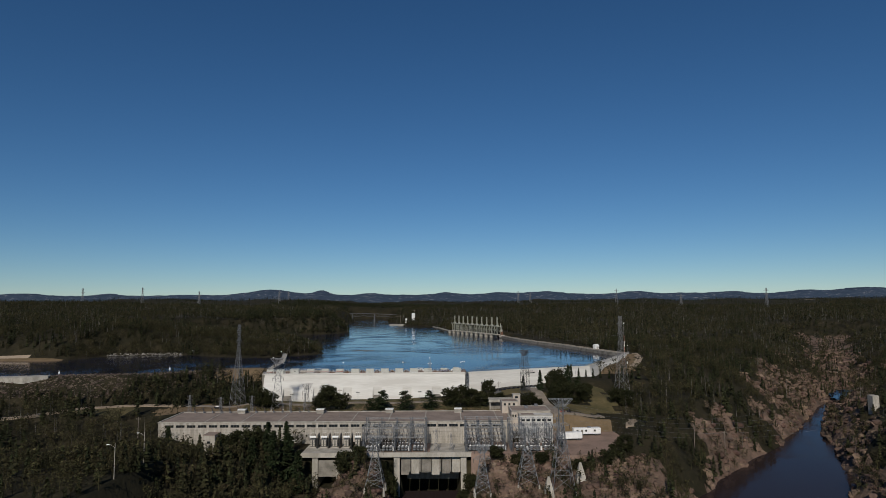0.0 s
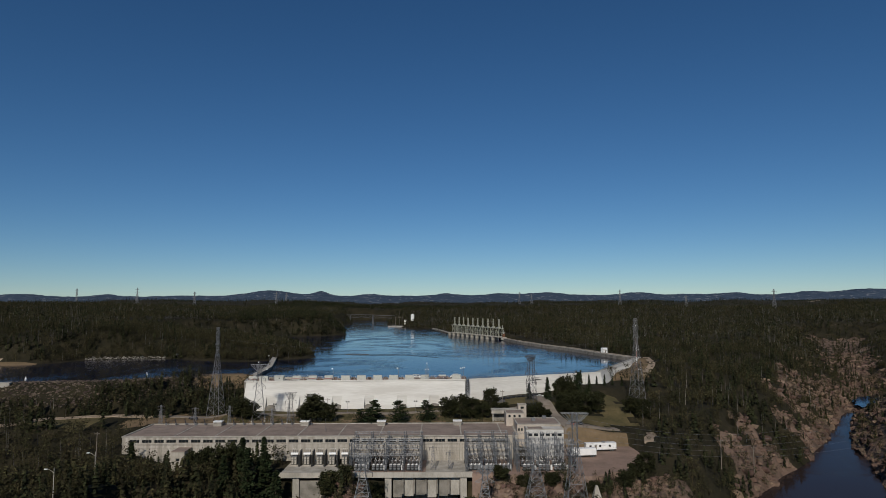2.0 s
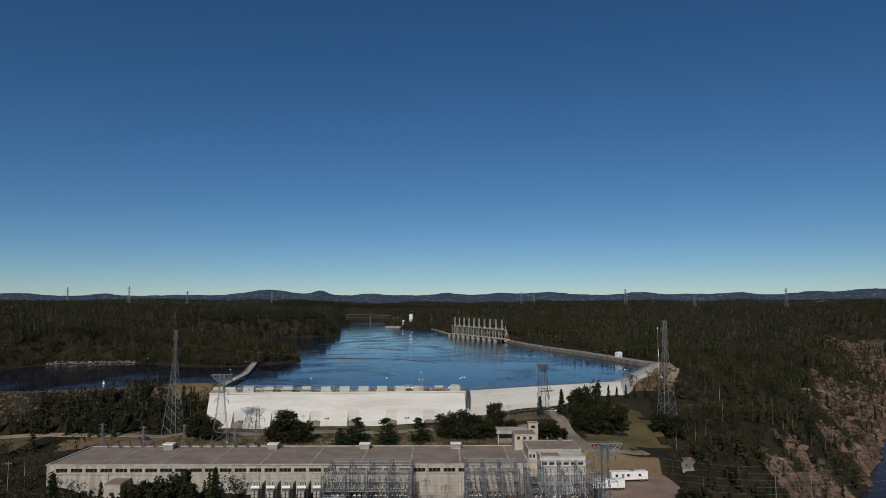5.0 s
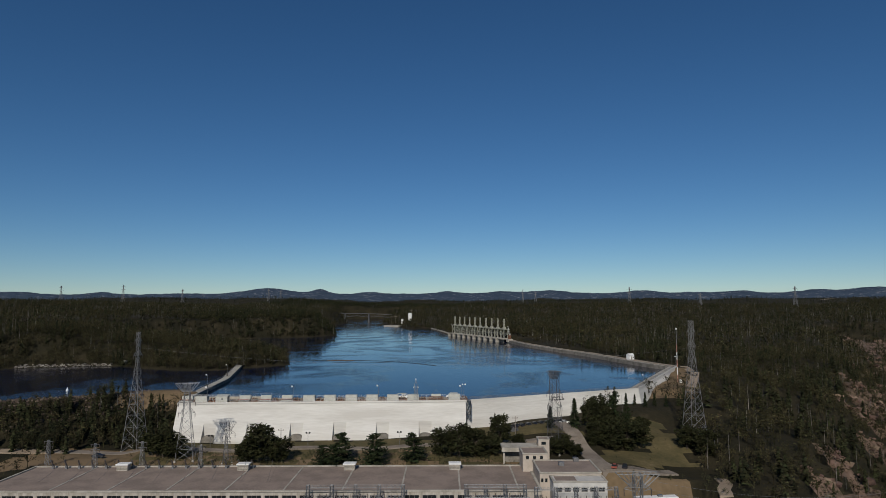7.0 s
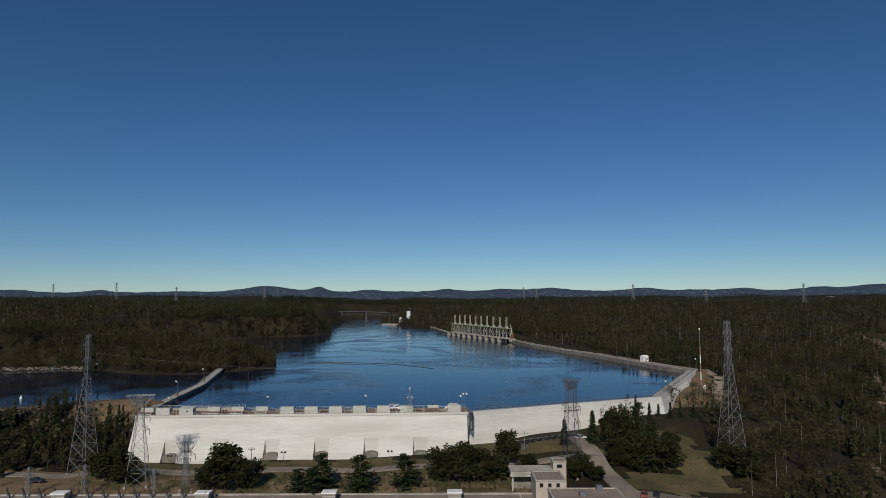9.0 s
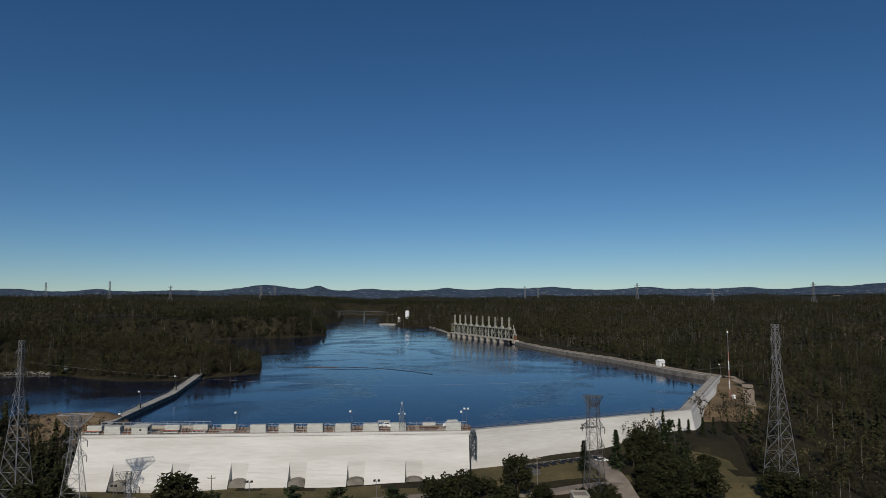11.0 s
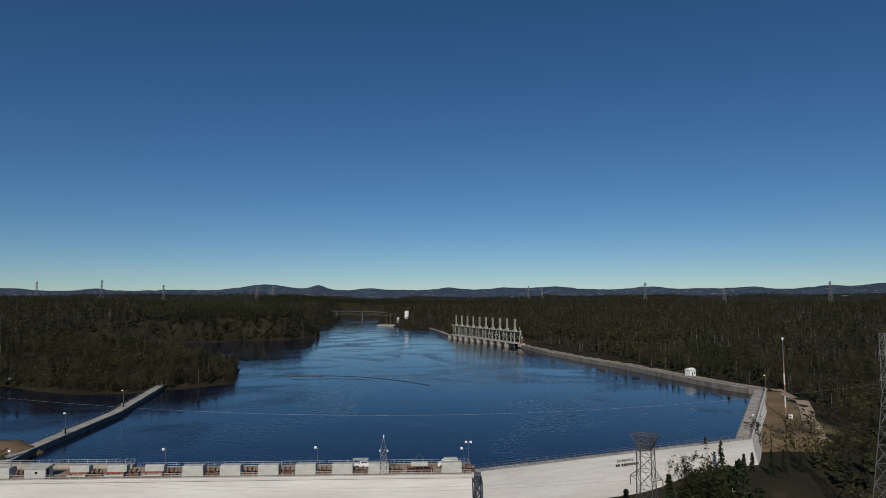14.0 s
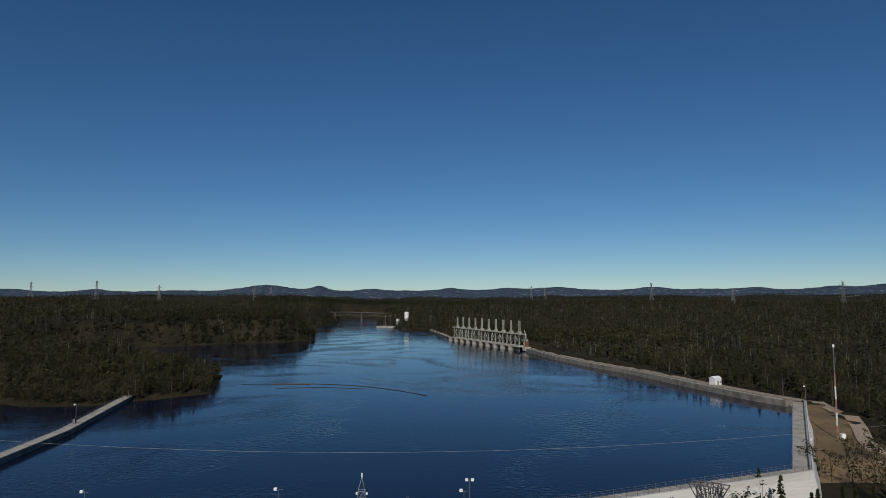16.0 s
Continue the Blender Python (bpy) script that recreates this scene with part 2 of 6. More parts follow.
BANK_SPOTS = [(260, 640, 0), (200, 620, 3), (180, 700, 5), (320, 860, 8), (140, 900, 8), (-330, 640, 24), (-215, 630, 15), (-165, 630, 9), (-500, 700, 30), (-260, 1060, 26),
              (-420, 900, 30), (0, 1350, 9), (200, 1200, 14), (-60, 1260, 4), (-400, 1400, 20), (300, 1600, 18)]
SPOTS = TOE_SPOTS + HOUSE_SPOTS + BANK_SPOTS


def seg_dist(px, py, a, b):
    dx, dy = b[0] - a[0], b[1] - a[1]
    u = np.clip(((px - a[0]) * dx + (py - a[1]) * dy) / (dx * dx + dy * dy), 0, 1)
    return np.hypot(px - a[0] - u * dx, py - a[1] - u * dy), u


def inside(px, py, poly):
    res = np.zeros(px.shape, bool)
    n = len(poly)
    for i in range(n):
        x0, y0, x1, y1 = *poly[i][:2], *poly[(i + 1) % n][:2]
        if y0 != y1:
            res ^= ((y0 > py) != (y1 > py)) & (px < (x1 - x0) * (py - y0) / (y1 - y0) + x0)
    return res


def smooth(u):
    u = np.clip(u, 0, 1)
    return u * u * (3 - 2 * u)


def waves(px, py, size, seed):
    """Rolling noise of about +-1 from a few crossed sines."""
    r = np.random.RandomState(seed)
    s = np.zeros(px.shape)
    for k in range(7):
        a, ph, f = r.uniform(0, 6.28), r.uniform(0, 6.28), 6.28 / (size * r.uniform(0.5, 1.8))
        s += np.sin((px * np.cos(a) + py * np.sin(a)) * f + ph + 1.3 * np.sin((py * np.cos(a) - px * np.sin(a)) * f * 0.6 + ph * 2))
    return s / 4.0


def river_dist(px, py):
    best, along = np.full(px.shape, 1e9), np.zeros(px.shape)
    for i, (a, b) in enumerate(zip(RIVERLINE, RIVERLINE[1:])):
        d, u = seg_dist(px, py, a, b)
        along = np.where(d < best, i + u, along)
        best = np.minimum(d, best)
    return best, along


YARDLINE = [(12.6, 297), (60, 292), (82, 304), (92, 330), (90, 347), (54, 347), (54, 319.8), (12.6, 319.8)]
CHANNELS = [(-20, 7.5, 160, 321, -46), (-72, -50, 160, 300, -37.5), (-58, -49.5, 296, 321, -38)]


def heights(px, py):
    """The ground's height and how bare of trees it is (0 forest, 1 rock), in metres."""
    num, den = np.zeros(px.shape), np.zeros(px.shape)
    for x, y, z in SPOTS:
        w = 1.0 / (((px - x) ** 2 + (py - y) ** 2) / 400 + 0.05) ** 1.7
        num, den = num + w * z, den + w
    h = num / den
    far = smooth((np.hypot(px * 1.1, py - 500) - 500) / 1500)
    h = h + far * (37 + 15 * waves(px, py, 900, 3) + 8 * smooth((-px - 300) / 600))
    # the hills at the horizon
    ridge = smooth((py - 3000) / 1500)
    h = h + ridge * (14 + 8 * waves(px, py * 0.4, 1400, 5) + 4 * waves(px, py, 420, 8))
    side = smooth((np.abs(px) - 350) / 900)
    h = h + side * (14 + 8 * waves(px, py, 500, 11)) * (1 - far * 0.5)
    rough = waves(px, py, 38, 21)
    h = h + 0.9 * rough * smooth((np.hypot(px, py - 350) - 160) / 80) + far * 4 * waves(px, py, 130, 4)
    # the shore
    ins = inside(px, py, SHORE)
    dn, dd, dw = (np.full(px.shape, 1e9) for _ in range(3))
    n = len(SHORE)
    for i in range(n):
        d, _ = seg_dist(px, py, SHORE[i], SHORE[(i + 1) % n])
        if SHORE[i][2] == "n":
            dn = np.minimum(dn, d)
        elif SHORE[i][2] == "d":
            dd = np.minimum(dd, d)
        else:
            dw = np.minimum(dw, d)
    near = smooth(dn / 30)
    h = np.where((dn < 30) & (py > 500), 0.35 * (1 - near) + np.maximum(h, 2.0) * near, h)
    h = np.where(dd < 60, np.maximum(h, 2.7 - np.maximum(0, dd - 9) * 0.55), h)
    h = np.where((dd < 7) & (px > 0) & (py > 552), -2.0, h)
    low = -np.minimum(0.25 + 0.35 * np.minimum(np.minimum(dn, dd), dw * 3), 7)
    h = np.where(ins, low, h)
    # the old river bed
    rd, al = river_dist(px, py)
    wid = np.interp(al, [0, 1, 2, 3, 4, 5, 6, 7, 10], [35, 33, 26, 13, 5, 3, 8, 9, 30]) * (1 + 0.16 * waves(px, py, 46, 36))
    bank = -43.5 + np.maximum(0, rd - wid) * np.interp(al, [0, 3, 6, 10], [0.95, 0.9, 0.75, 0.3]) + np.interp(al, [0, 5, 7, 8, 10], [0, 0, 4, 16, 30])
    crag = 3.6 * np.abs(waves(px, py, 19, 31)) + 2.2 * waves(px, py, 11, 33)
    bank = bank + crag * smooth((rd - wid) / 10)
    rock = (bank < h + 1.0) & (rd < wid + 24 + 22 * waves(px, py, 70, 35) + np.interp(al, [0, 2.5, 4, 5, 7, 8], [-13, -10, 2, 10, 12, -20]))
    h = np.minimum(h, bank)
    # the tailrace cuts below the power house, and the falling rock slope between them
    slope = -24 + np.maximum(0, -86 - px) * 0.55 - np.maximum(0, 297 - py) * 0.30 + 1.4 * waves(px, py, 13, 41)
    front = (px > -112) & (px < 95) & (py < 300)
    h = np.where(front, np.minimum(h, slope), h)
    for x0, x1, y0, y1, bed in CHANNELS:
        d = np.hypot(np.maximum(np.maximum(x0 - px, px - x1), 0), np.maximum(np.maximum(y0 - py, py - y1), 0))
        h = np.where(py < 300, np.minimum(h, bed + d * 1.7), np.where(d <= 0, bed, h))
    rock = rock | (front & (px > -58) & (py > 255))
    h = np.where(inside(px, py, YARDLINE) | ((px > -141) & (px < 33.5) & (py > 321) & (py < 349)), np.minimum(h, -24), h)
    along, across = (px - 364) * 0.59 + (py - 584) * 0.81, (px - 364) * 0.81 - (py - 584) * 0.59
    h = np.where((along / 70) ** 2 + (across / 20) ** 2 < 1, np.minimum(h, -37.2), h)
    h = np.where((along / 36) ** 2 + (across / 10) ** 2 < 1, -41, h)
    return h, rock, ins, dn, dd, rd


def steps(pairs):
    out = [pairs[0][0]]
    for (a, s), (b, _) in zip(pairs, pairs[1:]):
        k = max(1, round((b - a) / s))
        out += [a + (b - a) * i / k for i in range(1, k + 1)]
    return np.array(out)


gx = steps([(-4700, 150), (-1500, 45), (-480, 10), (-210, 4), (330, 5), (450, 12), (900, 45), (1800, 150), (4700, 1)])
gy = steps([(-300, 60), (120, 12), (200, 3.5), (480, 4.5), (720, 9), (1400, 22), (2200, 50), (4950, 1)])
GX, GY = np.meshgrid(gx, gy)
GZ, GROCK, _, _, _, _ = heights(GX, GY)
nx, ny = len(gx), len(gy)
gi = np.arange(nx * ny).reshape(ny, nx)
quad = np.stack([gi[:-1, :-1], gi[:-1, 1:], gi[1:, 1:], gi[1:, :-1]], -1).reshape(-1, 4)
gtris = np.concatenate([quad[:, [0, 1, 2]], quad[:, [0, 2, 3]]])
FLOOR = material("forest_floor", (0.032, 0.027, 0.015), (0.018, 0.017, 0.010), 0.05, 0.97, bump=0.3, third=(0.062, 0.05, 0.03))
LAWN = material("dry_lawn", (0.115, 0.093, 0.045), (0.07, 0.062, 0.03), 0.08, 0.97, bump=0.2, third=(0.16, 0.125, 0.07))
cx, cy = GX.ravel()[quad].mean(1), GY.ravel()[quad].mean(1)
SAND = material("brown_sandy_bank", (0.19, 0.135, 0.08), (0.13, 0.095, 0.055), 0.06, 0.97, bump=0.2)
LAWNS = [(-112, 30, 351, 387), (6, 60, 384, 402), (84, 102, 366, 410), (64, 84, 356, 374), (116, 150, 465, 535), (-204, -174, 346, 370)]
qi = np.where(GROCK.ravel()[quad].mean(1) > 0.5, 1, 0)
edge_x, edge_y = cx + 3.5 * waves(cx, cy, 16, 92), cy + 2.0 * waves(cx, cy, 13, 93)
for x0, x1, y0, y1 in LAWNS:
    qi = np.where((edge_x > x0) & (edge_x < x1) & (edge_y > y0) & (edge_y < y1), 2, qi)
qi = np.where((cx > -112) & (cx < 34) & (cy > 350) & (cy < 372) & (waves(cx, cy, 9, 94) + 0.4 * waves(cx, cy, 4, 95) > 0.05), 4, qi)
qi = np.where((cx > 108) & (cx < 136 + 0.34 * (cy - 460)) & (cy > 452) & (cy < 541), 4, qi)
qi = np.where((edge_x > -160) & (edge_x < -112) & (edge_y > 352) & (edge_y < 384), 4, qi)
qi = np.where((edge_x > 54) & (edge_x < 88) & (cy > 324) & (cy < 352), 4, qi)
qi = np.where((cx > -150) & (cx < -112) & (cy > 418) & (cy < 447), 4, qi)
qi = np.where((((cx > 1050) & (cx < 1350) & (cy > 3150) & (cy < 3400)) | ((cx > 1650) & (cx < 1950) & (cy > 3000) & (cy < 3250))) & (waves(cx, cy, 120, 90) > 0.1), 3, qi)
qi = np.where((cx > -440) & (cx < -350 + 4 * waves(cx, cy, 20, 91)) & (cy > 540) & (cy < 544.5 + 2.5 * waves(cx, cy, 14, 87)), 3, qi)
qi = np.where((cx > -470) & (cx < -322) & (cy > 527) & (cy < 539), 4, qi)
ground = new("ground", raw_mesh("ground", np.stack([GX.ravel(), GY.ravel(), GZ.ravel()], 1), gtris, None, [FLOOR, ROCK, LAWN, DIRT, SAND], np.concatenate([qi, qi])))
ground.data.shade_smooth()
tagged(ground, "wooded ground with dry lawns and pinkish granite river banks", "ground", kind="structure")


def ground_z(x, y):
    return float(heights(np.array([float(x)]), np.array([float(y)]))[0][0])


bm = bmesh.new()
bm.faces.new([bm.verts.new((x, y, 0)) for x, y, _ in SHORE])
bmesh.ops.recalc_face_normals(bm, faces=bm.faces[:])
if bm.faces[:][0].normal.z < 0:
    bmesh.ops.reverse_faces(bm, faces=bm.faces[:])
solid("water", bm, WATER, "deep blue rippled reservoir water behind the dam", "water", "structure")
bm = bmesh.new()
bm.faces.new([bm.verts.new(p) for p in ((-130, 150, -42), (420, 150, -42), (420, 640, -42), (330, 640, -42), (180, 420, -42), (110, 308, -42), (-130, 308, -42))])
solid("river", bm, RIVER, "dark slow river water below the dam", "water", "structure")

# the blue hills at the horizon, distance haze painted into their base colours
PAINTED_HAZE = material("haze_painted_hills", (0.052, 0.074, 0.108), (0.036, 0.055, 0.085), 0.025, 0.95, third=(0.17, 0.18, 0.20), stretch=(1, 1, 2.5))
for nd in PAINTED_HAZE.node_tree.nodes:
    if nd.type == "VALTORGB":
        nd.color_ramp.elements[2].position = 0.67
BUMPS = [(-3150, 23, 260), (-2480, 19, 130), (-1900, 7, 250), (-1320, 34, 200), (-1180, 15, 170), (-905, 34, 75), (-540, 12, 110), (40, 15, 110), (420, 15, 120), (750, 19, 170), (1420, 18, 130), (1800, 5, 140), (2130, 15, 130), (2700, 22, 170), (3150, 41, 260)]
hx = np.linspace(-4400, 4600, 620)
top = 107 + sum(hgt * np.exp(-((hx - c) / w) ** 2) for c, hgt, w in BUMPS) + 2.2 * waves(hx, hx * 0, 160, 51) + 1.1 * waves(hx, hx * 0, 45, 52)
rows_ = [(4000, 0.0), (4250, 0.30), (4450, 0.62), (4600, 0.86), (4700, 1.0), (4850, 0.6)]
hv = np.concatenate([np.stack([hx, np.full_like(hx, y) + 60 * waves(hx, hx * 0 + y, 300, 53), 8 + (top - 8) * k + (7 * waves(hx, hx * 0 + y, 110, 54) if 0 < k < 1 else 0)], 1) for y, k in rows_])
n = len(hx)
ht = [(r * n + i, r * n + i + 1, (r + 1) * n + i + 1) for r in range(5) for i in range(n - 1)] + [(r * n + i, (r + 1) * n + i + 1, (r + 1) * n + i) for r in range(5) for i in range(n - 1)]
hills = new("backdrop", raw_mesh("backdrop", hv, np.array(ht), PAINTED_HAZE))
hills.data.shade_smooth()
tagged(hills, "low hills along the horizon with blue haze painted into their colour", "hills", kind="structure")

bm = bmesh.new()
ring = [(37 * math.cos(6.283 * k / 24) * (1 + 0.10 * math.sin(3 * k)), 10.5 * math.sin(6.283 * k / 24) * (1 + 0.15 * math.cos(2 * k))) for k in range(24)]
bm.faces.new([bm.verts.new((364 + 0.59 * a - 0.81 * b, 584 + 0.81 * a + 0.59 * b, -38.3)) for a, b in ring])
solid("pond", bm, WATER, "small blue pool among the granite of the river bed", "water", "structure")

# ---- the dam ----
def crest_y(x):
    return 393 + 0.0413 * (x + 108)


DECK = 3.4
dam = thing("dam", "long white concrete gravity dam holding the reservoir", "dam")
PROFILE = [(0, DECK), (-0.25, DECK - 1.0), (-1.7, -1.1), (-3.6, -5.2), (-7.0, -11.4), (-7.0, -16), (13, -16), (12, DECK)]
NICHE = [(0, DECK), (-0.25, DECK - 1.0), (-1.7, -1.1), (-3.3, -4.6), (-3.4, -11.4), (-3.4, -16), (13, -16), (12, DECK)]
NICHES = [-97.1 + 18.05 * k for k in range(6)]
cuts = [-109.5]
for n in NICHES:
    cuts += [n, n + 5.4]
cuts.append(13.3)
for k, (a, b) in enumerate(zip(cuts, cuts[1:])):
    part("wall_block", loft(bmesh.new(), [[(x, crest_y(x) + dy, z) for dy, z in (NICHE if k % 2 else PROFILE)] for x in (a, b)]), DAM, dam)
for n in NICHES:
    y = crest_y(n)
    pts = [(n + 0.1 + 5.2 * (0.5 - 0.5 * math.cos(math.pi * i / 8)), -10.6 + 1.5 * math.sin(math.pi * i / 8) ** 0.7) for i in range(9)]
    ring = [(n + 0.1, -12)] + pts + [(n + 5.3, -12)]
    part("niche_base", loft(bmesh.new(), [[(x, y - 6.0, z) for x, z in ring], [(x, y - 3.38, z) for x, z in ring]]), CONC_DARK, dam, "grey stained arched sill")
part("coping", loft(bmesh.new(), [[(x, crest_y(x) + dy, z) for dy, z in ((-0.35, DECK + 0.02), (-0.35, DECK - 0.45), (0.3, DECK - 0.45), (0.3, DECK + 0.25), (-0.2, DECK + 0.25))] for x in (-109.6, 13.4)]), DAM, dam)
part("deck", loft(bmesh.new(), [[(x, crest_y(x) + dy, z) for dy, z in ((0.32, DECK + 0.03), (0.32, DECK - 0.2), (11.6, DECK - 0.2), (11.6, DECK + 0.03))] for x in (-109.4, 13.2)]), DIRT, dam, "sandy brown concrete deck")
for k in range(11):
    x = -109.3 + 12.2 * k
    part("joint_rib", loft(bmesh.new(), [[(x + dx, crest_y(x) + dy - 0.03, z) for dy, z in ((-0.3, 2.2), (-1.7, -1.1), (-3.4, -4.8), (-3.1, -4.8), (-1.5, -1.1), (-0.1, 2.2))] for dx in (0, 0.10)]), DAM, dam)

WING = [(13.4, 400.5), (50, 416.0), (100, 437.0), (158.5, 545)]
WBASE = [-10, -8.5, -6, -2]
wdirs = [(Vector(b) - Vector(a)).normalized() for a, b in zip(WING, WING[1:])]
wd = [wdirs[0], (wdirs[0] + wdirs[1]).normalized(), (wdirs[1] + wdirs[2]).normalized(), wdirs[2]]


def along_wing(off, z):
    return [Vector((p[0] + d[1] * off, p[1] - d[0] * off, z)) for p, d in zip(WING, wd)]


def wing_sweep(section):
    """section: rows of (offset to the air side, height); height None is the foot."""
    rings = []
    for i, (p, d) in enumerate(zip(WING, wd)):
        rings.append([(p[0] + d[1] * o, p[1] - d[0] * o, WBASE[i] + (z + 100) if z < -50 else z) for o, z in section])
    return loft(bmesh.new(), rings)


part("wing_wall", wing_sweep([(0, 3.3), (0.15, 1.5), (1.9, -100), (1.9, -106), (-6, -106), (-5.2, 2.6), (-1.0, 2.6), (-1.0, 3.3)]), DAM, dam)
part("wing_walkway", wing_sweep([(-1.02, 2.66), (-1.02, 2.4), (-5.1, 2.4), (-5.1, 2.66)]), CONC, dam, "grey concrete walkway")
WALKSIDE = along_wing(-5.0, 2.66)

POST = finish("post", bar(bmesh.new(), (0, 0, 0), (0, 0, 1.15), 0.045), RAIL)


def railing(name, label, pts, gap=2.4, height=1.15, rails=(0.12, 0.6, 1.12), mat=RAIL, r=0.035, post=POST):
    root = thing(name, label, "railing", pts[0])
    o = Vector(pts[0])
    for a, b in zip(pts, pts[1:]):
        a, b = Vector(a) - o, Vector(b) - o
        n = max(1, round((b - a).length / gap))
        for i in range(n + 1):
            q = part("post", post, None, root)
            q.location = a.lerp(b, i / n)
        for h in rails:
            up = Vector((0, 0, h))
            part("rail", bar(bmesh.new(), a + up, b + up, r), mat, root)
    return root


railing("railing", "pale grey steel railing along the dam's air side", [(-109, crest_y(-109) + 0.1, DECK + 0.22), (13, crest_y(13) + 0.1, DECK + 0.22)])
railing("railing", "pale blue-grey steel railing along the dam's water side", [(-72, crest_y(-72) + 11.3, DECK), (13, crest_y(13) + 11.3, DECK)])
railing("railing", "pale steel railing on the raised end of the deck", [(-109, crest_y(-109) + 11.8, DECK + 0.9), (-73, crest_y(-73) + 11.8, DECK + 0.9)])
solid("deck_plinth", boxed(-109, 404.9, DECK, -73, 406.8, DECK + 0.9), CONC, "low raised concrete strip on the dam's deck", "plinth", "structure")
DARKPOST = finish("post", bar(bmesh.new(), (0, 0, 0), (0, 0, 1.2), 0.05), STEEL)
railing("fence", "grey mesh-like steel fence along the wing's crest", [tuple(p) for p in along_wing(-0.5, 3.3)], 3.0, 1.2, (0.1, 0.45, 0.8, 1.17), STEEL, 0.03, DARKPOST)
railing("railing", "grey steel railing on the wing's water side", [tuple(p) for p in WALKSIDE], 3.0, 1.15, (0.6, 1.12), STEEL, 0.03, DARKPOST)


# hoist covers and hoists on the deck
def arch_box(bm, w, d, h, r=1.0, n=5):
    ring = [(0, 0), (d, 0), (d, h - r * 0.6)]
    ring += [(d - r * (1 - math.cos(math.pi / 2 * i / n)), h - r * 0.6 + r * 0.6 * math.sin(math.pi / 2 * i / n)) for i in range(1, n + 1)]
    ring += [(0.25, h), (0, h - 0.2)]
    return loft(bm, [[(x, y, z) for y, z in ring] for x in (-w / 2, w / 2)])


def winch(root, x, mat=RUST):
    """The gearing that stands open between two covers."""
    bm = bmesh.new()
    box(bm, x - 1.5, 0.9, 0, x + 1.5, 1.3, 0.45), box(bm, x - 1.5, 2.4, 0, x + 1.5, 2.8, 0.45)
    part("bed_frame", bm, mat, root)
    for sx in (-0.75, 0.45):
        part("gear", bar(bmesh.new(), (x + sx, 1.7, 0.85), (x + sx + 0.25, 1.7, 0.85), 0.75, 12), mat, root)
    part("drum", bar(bmesh.new(), (x - 1.3, 1.9, 0.9), (x + 1.3, 1.9, 0.9), 0.32, 10), CONC_DARK, root)
    part("brace", bar(bmesh.new(), (x - 1.2, 1.0, 0.4), (x + 0.1, 1.0, 1.6), 0.07), mat, root)
    part("brace", bar(bmesh.new(), (x + 1.3, 1.0, 0.4), (x + 0.4, 1.0, 1.5), 0.07), mat, root)


def hoist(x, covered, first=False):
    lab = "cream sheet-metal gate hoist cover with a rounded top" if covered else "half-open gate hoist with rusty frame and cream hood"
    root = thing("gate_hoist", lab, "gate hoist", (x, crest_y(x) + 2.2, DECK + 0.03), 2.36, "gate hoists along the deck")
    if covered:
        part("cover", arch_box(bmesh.new(), 4.9, 3.0, 2.45), CABIN, root)
        part("plinth", boxed(-2.6, -0.15, 0, 2.6, 3.15, 0.12), CONC, root)
    else:
        bm = arch_box(bmesh.new(), 4.6, 1.9, 1.5, 0.9)
        bmesh.ops.translate(bm, verts=bm.verts[:], vec=(0.3, 1.4, 0.95))
        part("hood", bm, CABIN, root)
        for sx in (-2.2, 2.4):
            part("side_frame", boxed(sx - 0.1, 0.2, 0, sx + 0.1, 3.2, 0.95), CONC_DARK, root)
        part("channel", boxed(-2.3, 0.25, 0.85, 2.5, 0.5, 1.15), RED, root, "oxide red channel beam")
        part("channel", boxed(-2.3, 0.2, 0.2, 2.5, 0.4, 0.5), CABIN, root)
        for k in range(4):
            part("strut", boxed(-1.9 + 1.25 * k, 0.22, 0.5, -1.75 + 1.25 * k, 0.42, 0.86), CABIN, root)
    winch(root, 4.3)
    return root


for x in (-9.6, -18.4, -27.4, -36.4, -45.6, -54.6, 8.4):
    hoist(x, True)
for x in (-64.6, -73.6, -82.6):
    hoist(x, False)
for x in (-100.6, -107.2):
    hoist(x, x > -102)
shed = thing("shed", "small cream shed with a shallow roof and one dark window", "shed", (-91.8, crest_y(-92) + 1.9, DECK + 0.03), 2.36)
part("wall", boxed(-2.6, 0, 0, 2.4, 3.2, 2.3), CABIN, shed)
part("roof", prism(bmesh.new(), [(-2.8, -0.2), (2.6, -0.2), (2.6, 3.4), (-2.8, 3.4)], 2.31, [2.45, 2.45, 2.8, 2.8]), CABIN, shed)
w = part("window", boxed(-0.2, -0.03, 1.0, 0.6, 0.02, 1.7), CABIN, shed)
part("pane", boxed(-0.12, -0.05, 1.08, 0.52, -0.031, 1.62), PANE, w)
part("door", boxed(2.4, 0.5, 0.05, 2.44, 1.4, 2.05), BLACK, shed)


def wheel(root, x, y, r=0.38, w=0.25):
    t = part("wheel", bar(bmesh.new(), (x, y - w / 2, r), (x, y + w / 2, r), r, 12), BLACK, root)
    part("rim", bar(bmesh.new(), (x, y - w / 2 - 0.015, r), (x, y + w / 2 + 0.015, r), r * 0.55, 10), STEEL, t)


def body_loft(ring, w, taper=0.0):
    """A car body: a side outline swept across, narrowing towards the roof."""
    top = max(z for _, z in ring)
    secs = []
    for s in (-1, 1):
        secs.append([(x, s * (w / 2 - taper * max(0, (z - 0.95) / max(0.1, top - 0.95))), z) for x, z in ring])
    return loft(bmesh.new(), secs)


